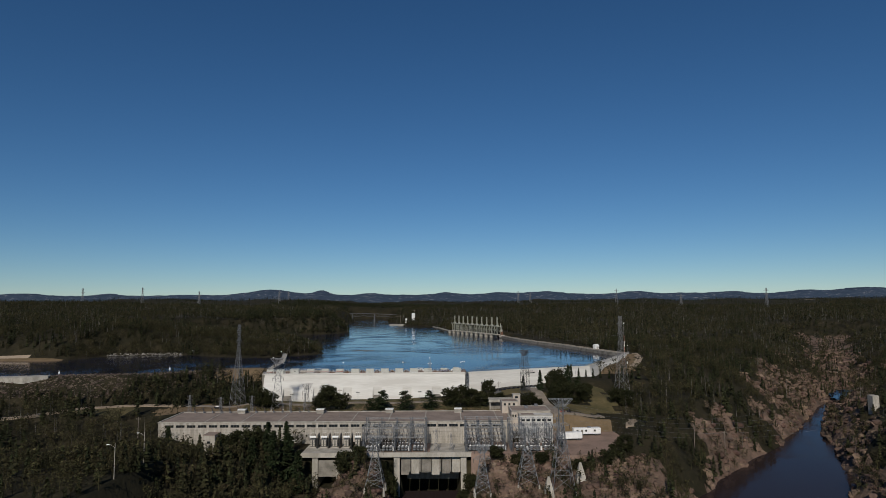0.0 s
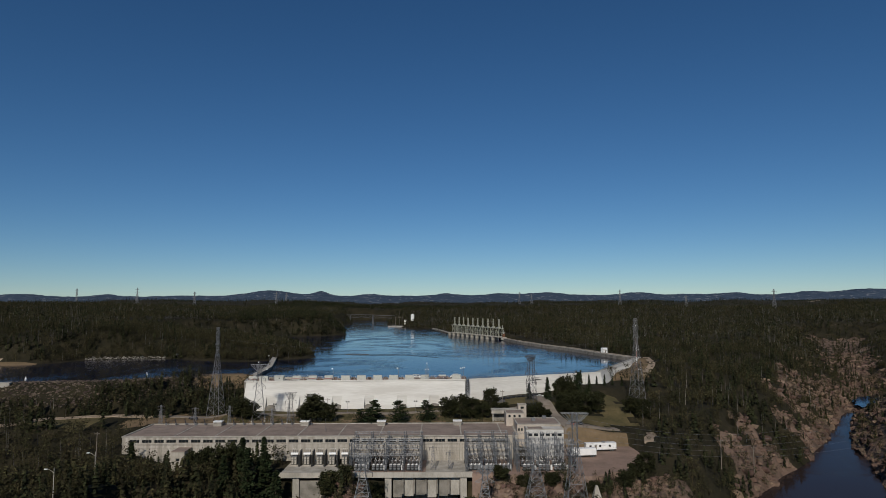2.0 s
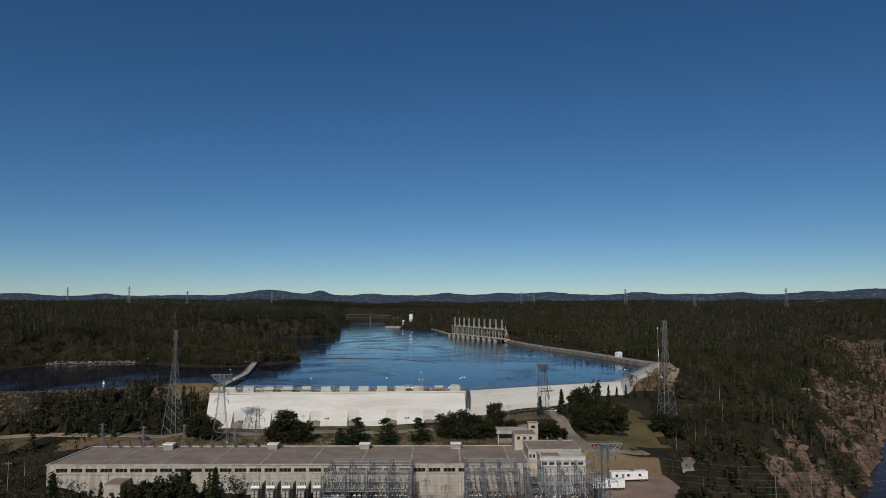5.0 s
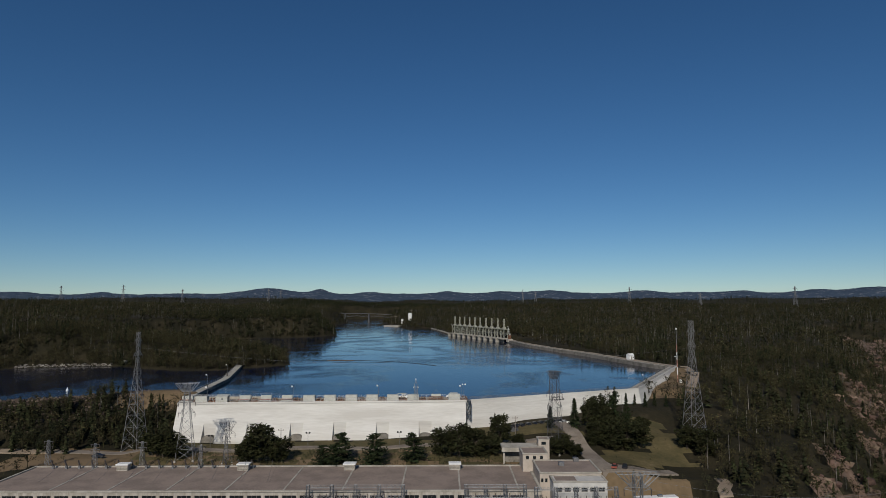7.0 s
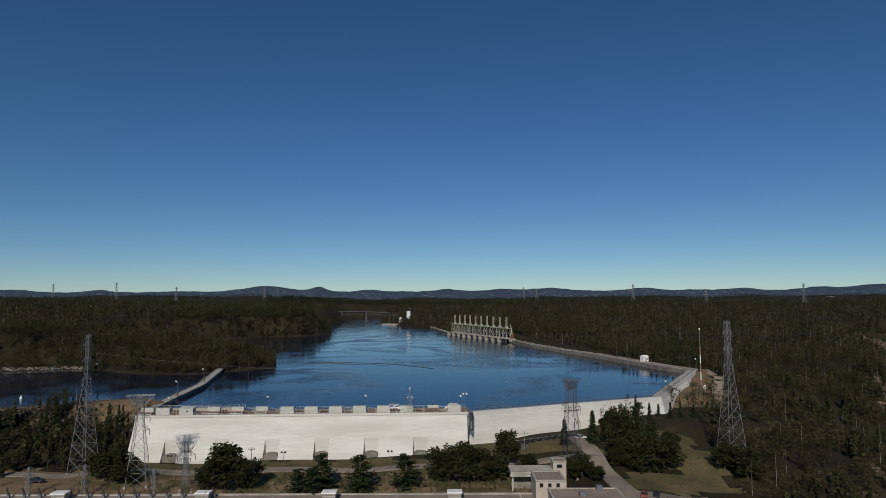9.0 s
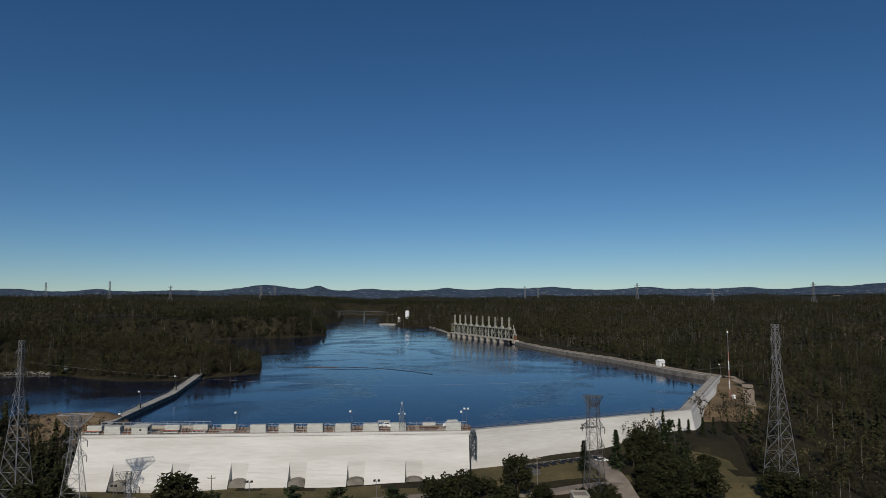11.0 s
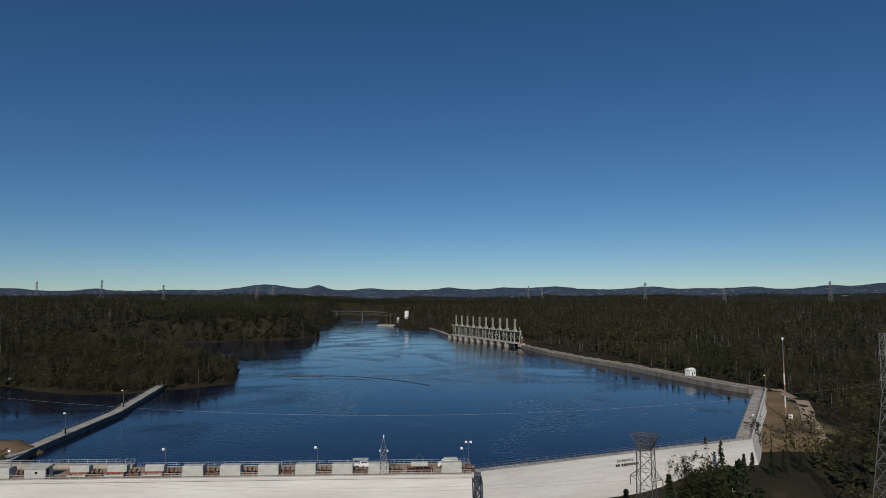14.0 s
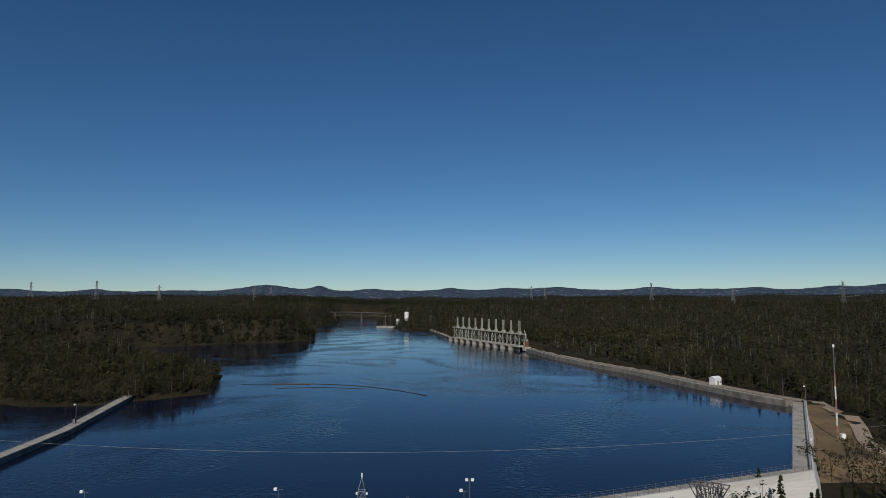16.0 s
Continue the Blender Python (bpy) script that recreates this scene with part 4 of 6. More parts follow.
run = [Vector((6 + 46 * u, -17 + 5 * math.sin(3.0 * u) - 3 * u, 0)) for u in (i / 14 for i in range(15))]
part("float_line", loft(bmesh.new(), [[p + Vector((0, -0.18, -0.1)), p + Vector((0, 0.18, -0.1)), p + Vector((0, 0.12, 0.08)), p + Vector((0, -0.12, 0.08))] for p in run]), BLACK, boom, "dark float line")
dike = solid("dike_cap", prism(bmesh.new(), [(-420, 382), (-266, 390.5), (-243, 397), (-241, 391), (-252, 384), (-420, 366)], -3, 3.3), CONC, "weathered concrete cap at the end of the rock dike", "dike", "structure")
for x, y in ((-262, 428), (-196, 450)):
    bq = thing("buoy", "small white marker buoy floating by the dike", "buoy", (x, y + 9, 0))
    part("float", bar(bmesh.new(), (0, 0, -0.4), (0, 0, 0.8), 0.7, 10, 0.5), WHITE, bq)
    part("top", bar(bmesh.new(), (0, 0, 0.8), (0, 0, 1.8), 0.35, 8, 0.1), WHITE, bq)
RIPRAP = material("grey_brown_riprap", (0.13, 0.10, 0.078), (0.065, 0.052, 0.042), 0.2, 0.95, island=0.4)
ROCKS = [bmesh.new() for _ in range(3)]
for k, bm in enumerate(ROCKS):
    bmesh.ops.create_icosphere(bm, subdivisions=1, radius=1)
    r = random.Random(k)
    for v in bm.verts:
        v.co = Vector((v.co.x * r.uniform(0.7, 1.3), v.co.y * r.uniform(0.7, 1.2), v.co.z * r.uniform(0.5, 0.9)))
RT = []
for bm in ROCKS:
    bmesh.ops.triangulate(bm, faces=bm.faces[:])
    bm.verts.index_update()
    RT.append((np.array([v.co[:] for v in bm.verts]), np.array([[v.index for v in f.verts] for f in bm.faces])))
    bm.free()


def scatter(name, label, spots, size, mat, seed, category="rocks"):
    """Loose stones strewn over the ground as one stuff."""
    r = np.random.RandomState(seed)
    vs, ts, off = [], [], 0
    px, py = spots
    h = heights(px, py)[0]
    for i in range(len(px)):
        tv, tt = RT[r.randint(3)]
        s = size * math.exp(r.uniform(-0.9, 0.9))
        a = r.uniform(0, 6.28)
        c, sn = math.cos(a), math.sin(a)
        vs.append(np.stack([(tv[:, 0] * c - tv[:, 1] * sn) * s + px[i], (tv[:, 0] * sn + tv[:, 1] * c) * s + py[i], tv[:, 2] * s + h[i] + 0.1 * s], 1))
        ts.append(tt + off)
        off += len(tv)
    return tagged(new(name, raw_mesh(name, np.concatenate(vs), np.concatenate(ts), mat)), label, category, kind="stuff")


SHINGLE = material("pale_shore_stone", (0.26, 0.24, 0.21), (0.15, 0.14, 0.12), 0.3, 0.95, island=0.4)
rr = np.random.RandomState(5)
dx = rr.uniform(-420, -142, 5200)
dy = np.interp(dx, [-420, -274, -244, -196, -170, -156, -142], [385, 393, 402, 409, 418, 432, 440])
scatter("dike_riprap", "brown broken rock facing of the dike", (dx + 3 * rr.uniform(-1, 1, 5200), dy - 1 - 28 * rr.uniform(size=5200) ** 1.2), 0.45, RIPRAP, 6)
px, py = rr.uniform(110, 560, 34000), rr.uniform(220, 860, 34000)
hh, rk, _, _, _, rd = heights(px, py)
scatter("bank_boulders", "pinkish granite boulders strewn along the river banks", (px[rk & (hh > -42)], py[rk & (hh > -42)]), 1.3, ROCK, 7)
px, py = rr.uniform(-56, 92, 2200), rr.uniform(250, 297, 2200)
hh = heights(px, py)[0]
scatter("slope_rubble", "grey-pink rubble on the slope below the yard", (px[hh > -41], py[hh > -41]), 0.9, ROCK, 8)
px = rr.uniform(-303, -240, 260)
py = np.interp(px, [-303, -278, -250, -240], [573, 581, 589, 586]) + rr.uniform(-0.5, 5, 260)
scatter("shore_stones", "pale stones piled along the wooded far shore", (px, py), 0.48, SHINGLE, 9)

# ---- the power house ----
HX0, HX1, HY0, HY1, HZ = -141.5, 34.0, 320.0, 350.0, -12.2
STREAKED = material("streaked_concrete", (0.43, 0.395, 0.345), (0.27, 0.245, 0.205), 0.55, 0.92, bump=0.2, stretch=(1, 1, 0.12), third=(0.50, 0.465, 0.41))
house = thing("power_house", "long grey concrete power house with a flat gravel roof", "power house")
bm = bmesh.new()
wins = [(-138.2 + 5.42 * k) for k in range(31)]
box(bm, HX0, HY0, -40, HX1, HY1, HZ - 2.5), box(bm, HX0, HY0, HZ - 1.1, HX1, HY1, HZ)
box(bm, HX0, HY0 + 0.4, HZ - 2.5, HX1, HY1, HZ - 1.1)
edges = [HX0] + [e for w in wins for e in (w, w + 4.3)] + [HX1]
for a, b in zip(edges[::2], edges[1::2]):
    box(bm, a, HY0, HZ - 2.5, b, HY0 + 0.4, HZ - 1.1)
part("wall", bm, STREAKED, house)
part("roof", boxed(HX0 + 0.6, HY0 + 0.6, HZ, HX1 - 0.6, HY1 - 0.6, HZ + 0.12), ROOF, house, "brown-grey gravel roof")
bm = bmesh.new()
for a in ((HX0 - 0.3, HY0 - 0.3, HX1 + 0.3, HY0 + 0.5), (HX0 - 0.3, HY1 - 0.5, HX1 + 0.3, HY1 + 0.3), (HX0 - 0.3, HY0 + 0.5, HX0 + 0.5, HY1 - 0.5), (HX1 - 0.5, HY0 + 0.5, HX1 + 0.3, HY1 - 0.5)):
    box(bm, a[0], a[1], HZ, a[2], a[3], HZ + 0.45)
part("parapet", bm, CONC, house)
part("cornice", boxed(HX0 - 0.2, HY0 - 0.2, HZ - 3.0, HX1, HY0 - 0.002, HZ - 2.75), CONC, house)
FRAMEM = finish("window_frame", box(box(box(box(bmesh.new(), 0, 0, 0, 4.3, 0.1, 0.08), 0, 0, 1.32, 4.3, 0.1, 1.4), 1.38, 0, 0.08, 1.48, 0.1, 1.32), 2.82, 0, 0.08, 2.92, 0.1, 1.32), CONC_DARK)
PANEM = finish("pane", boxed(0, 0.04, 0, 1.33, 0.07, 1.24), PANE)
for w in wins:
    o = part("window", FRAMEM, None, house)
    o.location = (w, HY0 + 0.2, HZ - 2.5)
    for k in range(3):
        q = part("pane", PANEM, None, o)
        q.location = (0.03 + 1.45 * k, 0, 0.08)
for k, x in enumerate(np.arange(HX0 + 22, HX1 - 5, 18.3)):
    part("roof_strip", boxed(x, HY0 + 0.6, HZ + 0.12, x + 0.55, HY1 - 0.6, HZ + 0.22), CONC, house)
    part("pilaster", boxed(x - 0.3, HY0 - 0.25, -23, x + 0.6, HY0 - 0.001, HZ - 3.0), CONC, house)
for k in range(7):
    z = -22 + 1.25 * k
    part("board_line", boxed(HX0 + 0.5, HY0 - 0.03, z, HX1 - 0.5, HY0 - 0.001, z + 0.06), CONC_DARK, house)
for x in (-108, -66, -29, 7.7):
    v = thing("roof_vent", "pale box-shaped roof vent on the power house", "vent", (x, 345.5, HZ + 0.12), group="roof vents")
    part("body", boxed(-1.9, -1.3, 0, 1.9, 1.3, 2.0, 0.1), CONC, v)
    part("hood", boxed(-2.2, -1.6, 1.9, 2.2, 1.6, 2.35, 0.08), WHITE, v)
    for s in range(3):
        part("louvre", boxed(-1.7, -1.36, 0.4 + 0.45 * s, 1.7, -1.3, 0.65 + 0.45 * s), CONC_DARK, v)
for k in range(16):
    x = -134 + 4.7 * k
    bu = thing("roof_bushing", "ribbed porcelain bushing on a steel stand at the roof's back edge", "bushing", (x, 347.6, HZ + 0.12), group="roof bushings")
    part("stand", boxed(-0.35, -0.35, 0, 0.35, 0.35, 1.1), STEEL, bu)
    st = part("stack", bar(bmesh.new(), (0, 0, 1.1), (-0.5, -0.3, 3.1), 0.22, 8, 0.14), PORCELAIN, bu)
    for j in range(4):
        c = Vector((0, 0, 1.1)).lerp(Vector((-0.5, -0.3, 3.1)), 0.15 + 0.22 * j)
        part("skirt", bar(bmesh.new(), c, c + Vector((-0.03, -0.02, 0.12)), 0.34, 8), PORCELAIN, st)
for k in range(9):
    x = -130 + 9.2 * k
    conductor("roof_wire", "dark bus wire over the power house roof", (x, 347.3, HZ + 3.1), (x + 3.5, 328, HZ + 1.0), 0.5, 0.05)

# terrace, tailrace mouths and transformers before the power house
part("terrace", boxed(-66, 298, -24.2, 12.5, HY0 - 0.01, -22.6), CONC, house, "stained concrete terrace")
part("edge_beam", boxed(-66.3, 297.4, -24.0, 12.8, 298, -21.9), CONC, house)
for x0, x1 in ((-60.6, -58), (-49.4, -46.8), (-23, -20.3), (7.8, 10.4)):
    part("pier", boxed(x0, 298.2, -50, x1, HY0, -24.21), CONC, house)
part("tailrace_wall", boxed(-57.9, 299.2, -33, -49.5, 300, -25.6), CONC_DARK, house)
for k in range(6):
    x = -20 + 4.7 * k
    part("draft_gate", boxed(x + 0.3, 299.6, -32.4 + 0.5 * (k % 3), x + 3.9, 300.2, -24.3), CONC if k % 2 else CONC_DARK, house, "streaked pale draft gate")
    part("guide", boxed(x + 3.95, 299.2, -31, x + 4.6, 300.2, -24.25), CONC_DARK, house)
solid("yard", prism(bmesh.new(), YARDLINE, -40, -22.3), YARD, "pinkish gravel switchyard ground", "yard", "structure")
solid("yard_slab", boxed(-40, 298.3, -22.6, -6.5, 319.6, -22.35), YARD, "gravel-topped switchyard slab", "yard", "structure")


FAN = finish("fan", bar(bar(bmesh.new(), (0, -0.16, 0), (0, 0, 0), 0.42, 12), (0, -0.2, 0), (0, -0.16, 0), 0.16, 8), CONC)


DRUM = material("pale_drum_paint", (0.20, 0.21, 0.215), (0.11, 0.115, 0.12), 0.8, 0.5)


def transformer(at):
    root = thing("transformer", "grey transformer with round cooling fans between dark fire walls", "transformer", at, group="transformers by the wall")
    part("tank", boxed(-1.3, 0, 0.5, 1.3, 3.0, 4.2, 0.12), TANK, root)
    part("base", boxed(-1.7, -0.4, 0, 1.7, 3.2, 0.5), CONC, root)
    for x in (-0.62, 0.62):
        rad = part("radiator", boxed(x - 0.52, -0.5, 0.7, x + 0.52, -0.02, 4.0, 0.05), CONC_DARK, root)
        for k in range(3):
            f = part("fan", FAN, None, rad)
            f.location = (x, -0.5, 1.3 + 1.05 * k)
    part("conservator", bar(bmesh.new(), (-1.5, 0.6, 5.0), (1.5, 0.6, 5.0), 0.55, 12), WHITE, root, "white oil conservator drum")
    for x in (-1.0, 1.0):
        part("bracket", boxed(x - 0.08, 0.5, 4.2, x + 0.08, 0.7, 4.6), TANK, root)
    for x in (-0.9, 0, 0.9):
        b = part("bushing", bar(bmesh.new(), (x, 2.2, 4.2), (x, 2.6, 6.4), 0.22, 8, 0.1), PORCELAIN, root)
        part("cap", bar(bmesh.new(), (x, 2.6, 6.4), (x, 2.62, 6.7), 0.14, 8), WHITE, b)
    ring = [(-1.2, 0), (-1.2, 4.9), (-0.4, 6.0), (4.2, 6.3), (4.2, 0)]
    part("fire_wall", loft(bmesh.new(), [[(x, y, z) for y, z in ring] for x in (2.1, 2.6)]), CONC_DARK, root, "dark stained fire wall")
    part("wall_edge", boxed(2.05, -1.32, 0, 2.65, -1.2, 4.9), BLACK, root)
    return root


first = transformer((-63, 311, -22.6))
for k in range(1, 5):
    copy_thing(first, pose(-63 + 5.4 * k, 311, -22.6))


def gantry_column(root, x, y, h):
    part("column", lattice(bmesh.new(), [(x, y, h * k / 6, 0.45) for k in range(7)], 0.07, 0.04), STEEL_BLUE, root)


def gantry_beam(root, x0, x1, y, z):
    bm = bmesh.new()
    n = max(3, round((x1 - x0) / 1.2))
    for dy, dz in ((-0.4, 0), (0.4, 0), (0, 0.8)):
        bar(bm, (x0, y + dy, z + dz), (x1, y + dy, z + dz), 0.06, 3)
    for i in range(n):
        a, b = x0 + (x1 - x0) * i / n, x0 + (x1 - x0) * (i + 1) / n
        for dy in (-0.4, 0.4):
            bar(bm, (a, y + dy, z), ((a + b) / 2, y, z + 0.8), 0.035, 3), bar(bm, ((a + b) / 2, y, z + 0.8), (b, y + dy, z), 0.035, 3)
    part("beam", bm, STEEL_BLUE, root)


def switch_bay(label, x0, x1, n, z, y0=300.5, y1=317):
    root = thing("switchyard_gantry", label, "switchyard", (0, 0, z), group="switchyard gantries")
    w = (x1 - x0) / n
    for i in range(n + 1):
        for y in (y0, (y0 + y1) / 2, y1):
            gantry_column(root, x0 + w * i, y, 11.5 if y < y1 else 13)
        for y in (y0 + 4, y1 - 4):
            part("strut", lattice(bmesh.new(), [(x0 + w * i, y, 6.5 * k / 4, 0.3) for k in range(5)], 0.06, 0.035, False), STEEL_BLUE, root)
    for y, zz in ((y0, 6.5), (y0, 10.8), ((y0 + y1) / 2, 7.5), ((y0 + y1) / 2, 10.8), (y1, 9), (y1, 12.2), (y0 + 4, 6.3), (y1 - 4, 6.3)):
        gantry_beam(root, x0 - 0.5, x1 + 0.5, y, zz)
    for i in range(n + 1):
        bm = bmesh.new()
        for zz in (6.6, 11):
            for dx in (-0.35, 0.35):
                bar(bm, (x0 + w * i + dx, y0, zz), (x0 + w * i + dx, y1, zz), 0.06, 3)
            for j in range(10):
                a, b = y0 + (y1 - y0) * j / 10, y0 + (y1 - y0) * (j + 1) / 10
                bar(bm, (x0 + w * i - 0.35, a, zz), (x0 + w * i + 0.35, b, zz), 0.035, 3)
        part("tie_beam", bm, STEEL_BLUE, root)
    for i in range(n):
        for j in range(3):
            x = x0 + w * (i + 0.22 + 0.28 * j)
            for y, zz in ((y0, 6.5), (y0 + 4, 6.3), ((y0 + y1) / 2, 7.5), (y1 - 4, 6.3), (y1, 9)):
                part("insulator", bar(bmesh.new(), (x, y, zz + 0.1), (x, y - 0.2, zz + 1.5), 0.13, 6, 0.09), PORCELAIN, root)
                part("insulator", bar(bmesh.new(), (x + 0.3, y, zz), (x + 0.3, y, zz - 1.3), 0.1, 5), PORCELAIN, root)
            part("bus_bar", bar(bmesh.new(), (x, y0, 7.9), (x, y1, 8.4), 0.05, 4), STEEL, root)
            part("drop_wire", bar(bmesh.new(), (x + 0.3, y0 + 1, 2.6), (x + 0.3, y0 + 3.5, 6.2), 0.03, 3), STEEL, root)
    return root


def breaker(x, y, z):
    root = thing("circuit_breaker", "oil circuit breaker with pale drum tanks and dark splayed bushings", "circuit breaker", (x, y, z), group="circuit breakers")
    for sy in (-0.9, 0.7):
        part("skid", boxed(-2.5, sy, 0, 2.5, sy + 0.2, 0.45), BLACK, root)
    for k in range(3):
        xx = -1.65 + 1.65 * k
        t = part("tank", bar(bmesh.new(), (xx, 0, 0.45), (xx, 0, 2.3), 0.68, 12), DRUM, root)
        part("band", bar(bmesh.new(), (xx, 0, 1.2), (xx, 0, 1.38), 0.71, 12), BLACK, t)
        part("dome", bar(bmesh.new(), (xx, 0, 2.3), (xx, 0, 2.7), 0.68, 12, 0.3), WHITE, t)
        for s in (-1, 1):
            part("bushing", bar(bmesh.new(), (xx + 0.2 * s, 0.3 * s, 2.5), (xx + 0.75 * s, 0.8 * s, 4.7), 0.24, 7, 0.1), PORCELAIN, t)
            part("terminal", bar(bmesh.new(), (xx + 0.75 * s, 0.8 * s, 4.7), (xx + 0.78 * s, 0.84 * s, 4.95), 0.12, 6), WHITE, t)
    part("control_box", boxed(2.6, -0.6, 0.3, 3.3, 0.4, 2.1), WHITE, root)
    return root


switch_bay("blue-grey steel lattice gantry with rows of insulators", -37.5, -8.5, 4, -22.35)
switch_bay("blue-grey steel lattice gantry beside the control building", 10.5, 28.5, 3, -22.3)
switch_bay("blue-grey steel lattice gantry at the yard's end", 31.5, 55.5, 4, -22.3, 299, 314)
first = breaker(-34, 302.5, -22.35)
for x, y, z in ((-26.5, 302.5, -22.35), (-19.3, 302.5, -22.35), (-12, 302.5, -22.35), (14, 302.5, -22.3), (20.5, 302.5, -22.3), (26, 302.5, -22.3), (36, 301.5, -22.3), (42.5, 301.5, -22.3), (49, 301.5, -22.3), (-34, 310, -22.35),
                (-26.5, 310, -22.35), (-19.3, 310, -22.35), (-12, 310, -22.35), (14, 310, -22.3), (20.5, 310, -22.3), (36, 308, -22.3), (42.5, 308, -22.3), (49, 308, -22.3)):
    copy_thing(first, pose(x, y, z))
for x, top, half in ((-3.5, 9.5, 1.0), (3.5, 7.5, 0.8)):
    s = thing("line_support", "slim grey lattice support on the terrace", "support", (x, 305, -22.6))
    part("body", lattice(bmesh.new(), levels(0, top, half, 0.35, 6), 0.06, 0.04), STEEL, s)
    part("cross_bar", bar(bmesh.new(), (-1.6, 0, top - 0.6), (1.6, 0, top - 0.6), 0.07), STEEL, s)
    for dx in (-1.4, 0, 1.4):
        insulator(s, (dx, 0, top - 0.6), 1.2)

for x, y, top in ((-139, 352.5, 9.5), (-122, 352.5, 9), (-105, 352.5, 10), (-84, 353, 8.5), (-78, 362, 9)):
    s = thing("line_support", "slim lattice line support behind the power house", "support", on_ground(x, y), group="line supports behind the power house")
    part("body", lattice(bmesh.new(), levels(0, top, 0.8, 0.3, 7), 0.06, 0.04), STEEL, s)
    for zz in (top - 0.5, top - 2.2):
        part("cross_bar", bar(bmesh.new(), (-1.7, 0, zz), (1.7, 0, zz), 0.07), STEEL, s)
        for dx in (-1.5, 1.5):
            insulator(s, (dx, 0, zz), 0.9)

# pylons on the rock below the yard
for x, y, top, half, lab in ((-29, 274, -10, 4.0, "grey lattice pylon standing on the rock below the terrace"), (16, 270, -13, 3.2, "slim grey lattice pylon on the rubble slope"),
                             (35.5, 276, -7, 4.4, "broad grey lattice pylon below the yard"), (49.5, 272, 5.5, 4.6, "tall grey lattice pylon on pale footings below the yard")):
    z = ground_z(x, y) + 0.4
    p = pylon(lab, (x, y, z), top - z, half, 0, ((0.7, 3.6), (0.9, 3.2)), 0.9, 8, 0.11, STEEL_BLUE, 3.0)
    portal_top(p, top - z - 0.5, 5.0 if half > 4 else 3.4, STEEL_BLUE, 0.08)
for x, y in ((43.5, 270), (58.5, 278)):
    fo = thing("anchor_block", "pale pointed concrete anchor block on the slope", "anchor", on_ground(x, y, -0.5), group="anchor blocks")
    part("body", loft(bmesh.new(), [[(-w, -w, z), (w, -w, z), (w, w, z), (-w, w, z)] for z, w in ((-2, 2.4), (2, 1.8), (7.5, 0.4))]), CONC, fo)

# ---- the control building ----
ctrl = thing("control_building", "stepped grey-beige control building at the power house's end", "building")
PALE = material("pale_render", (0.55, 0.54, 0.51), (0.46, 0.45, 0.43), 0.3, 0.85)
WHITEROOF = material("pale_roof_membrane", (0.50, 0.48, 0.45), (0.40, 0.385, 0.36), 0.3, 0.9)
BEIGE = material("beige_render", (0.46, 0.40, 0.34), (0.38, 0.33, 0.28), 0.3, 0.9, bump=0.1)


def flat_block(x0, y0, z0, x1, y1, z1, mat=BEIGE, roof=ROOF):
    part("wall", boxed(x0, y0, z0, x1, y1, z1), mat, ctrl)
    part("roof", boxed(x0 + 0.4, y0 + 0.4, z1, x1 - 0.4, y1 - 0.4, z1 + 0.1), roof, ctrl)
    for a in ((x0 - 0.2, y0 - 0.2, x1 + 0.2, y0 + 0.4), (x0 - 0.2, y1 - 0.4, x1 + 0.2, y1 + 0.2), (x0 - 0.2, y0 + 0.4, x0 + 0.4, y1 - 0.4), (x1 - 0.4, y0 + 0.4, x1 + 0.2, y1 - 0.4)):
        part("parapet", boxed(a[0], a[1], z1, a[2], a[3], z1 + 0.35), CONC, ctrl)


def window_at(x, y, z, w, h):
    o = part("window", boxed(x, y - 0.06, z, x + w, y - 0.002, z + h), CONC, ctrl)
    part("pane", boxed(x + 0.1, y - 0.09, z + 0.1, x + w - 0.1, y - 0.061, z + h - 0.1), PANE, o)


flat_block(34.4, 326, -30, 54, 342, -8.4)
flat_block(31, 342.1, -20, 39.5, 352, -6.2)
flat_block(37.5, 318.6, -30, 54, 325.7, -9.2, PALE, WHITEROOF)
part("roof_patch", boxed(38.6, 320.2, -9.098, 45.0, 325.0, -9.06), ROOF, ctrl, "grey gravel roof patch")
flat_block(38.6, 357, -13, 42.6, 361.5, -4.6)
for k in range(6):
    window_at(38.2 + 2.6 * k, 318.6, -12.0, 2.0, 1.3)
for k in range(3):
    window_at(32 + 2.4 * k, 342.1, -8.0, 1.2, 1.3)
window_at(39.6, 357, -6.4, 1.8, 1.2)
for k in range(2):
    window_at(34.7 + 1.3 * k, 326, -11.2, 0.9, 1.3)
part("canopy", boxed(25, 354, -7.4, 38.4, 362, -6.7), CONC, ctrl, "flat concrete canopy")
part("canopy_wall", boxed(25.5, 357.2, -13, 38, 358.2, -7.4), CONC_DARK, ctrl)
part("canopy_beam", boxed(24.8, 353.6, -8.1, 38.4, 354.3, -7.4), CONC, ctrl)
for x in (25.4, 37.4):
    part("canopy_post", boxed(x, 354.4, -13, x + 0.5, 354.9, -7.4), CONC, ctrl)
for x, y in ((42, 334), (48, 340)):
    part("roof_unit", boxed(x, y, -8.3, x + 1.8, y + 1.6, -7.0, 0.08), STEEL, ctrl)

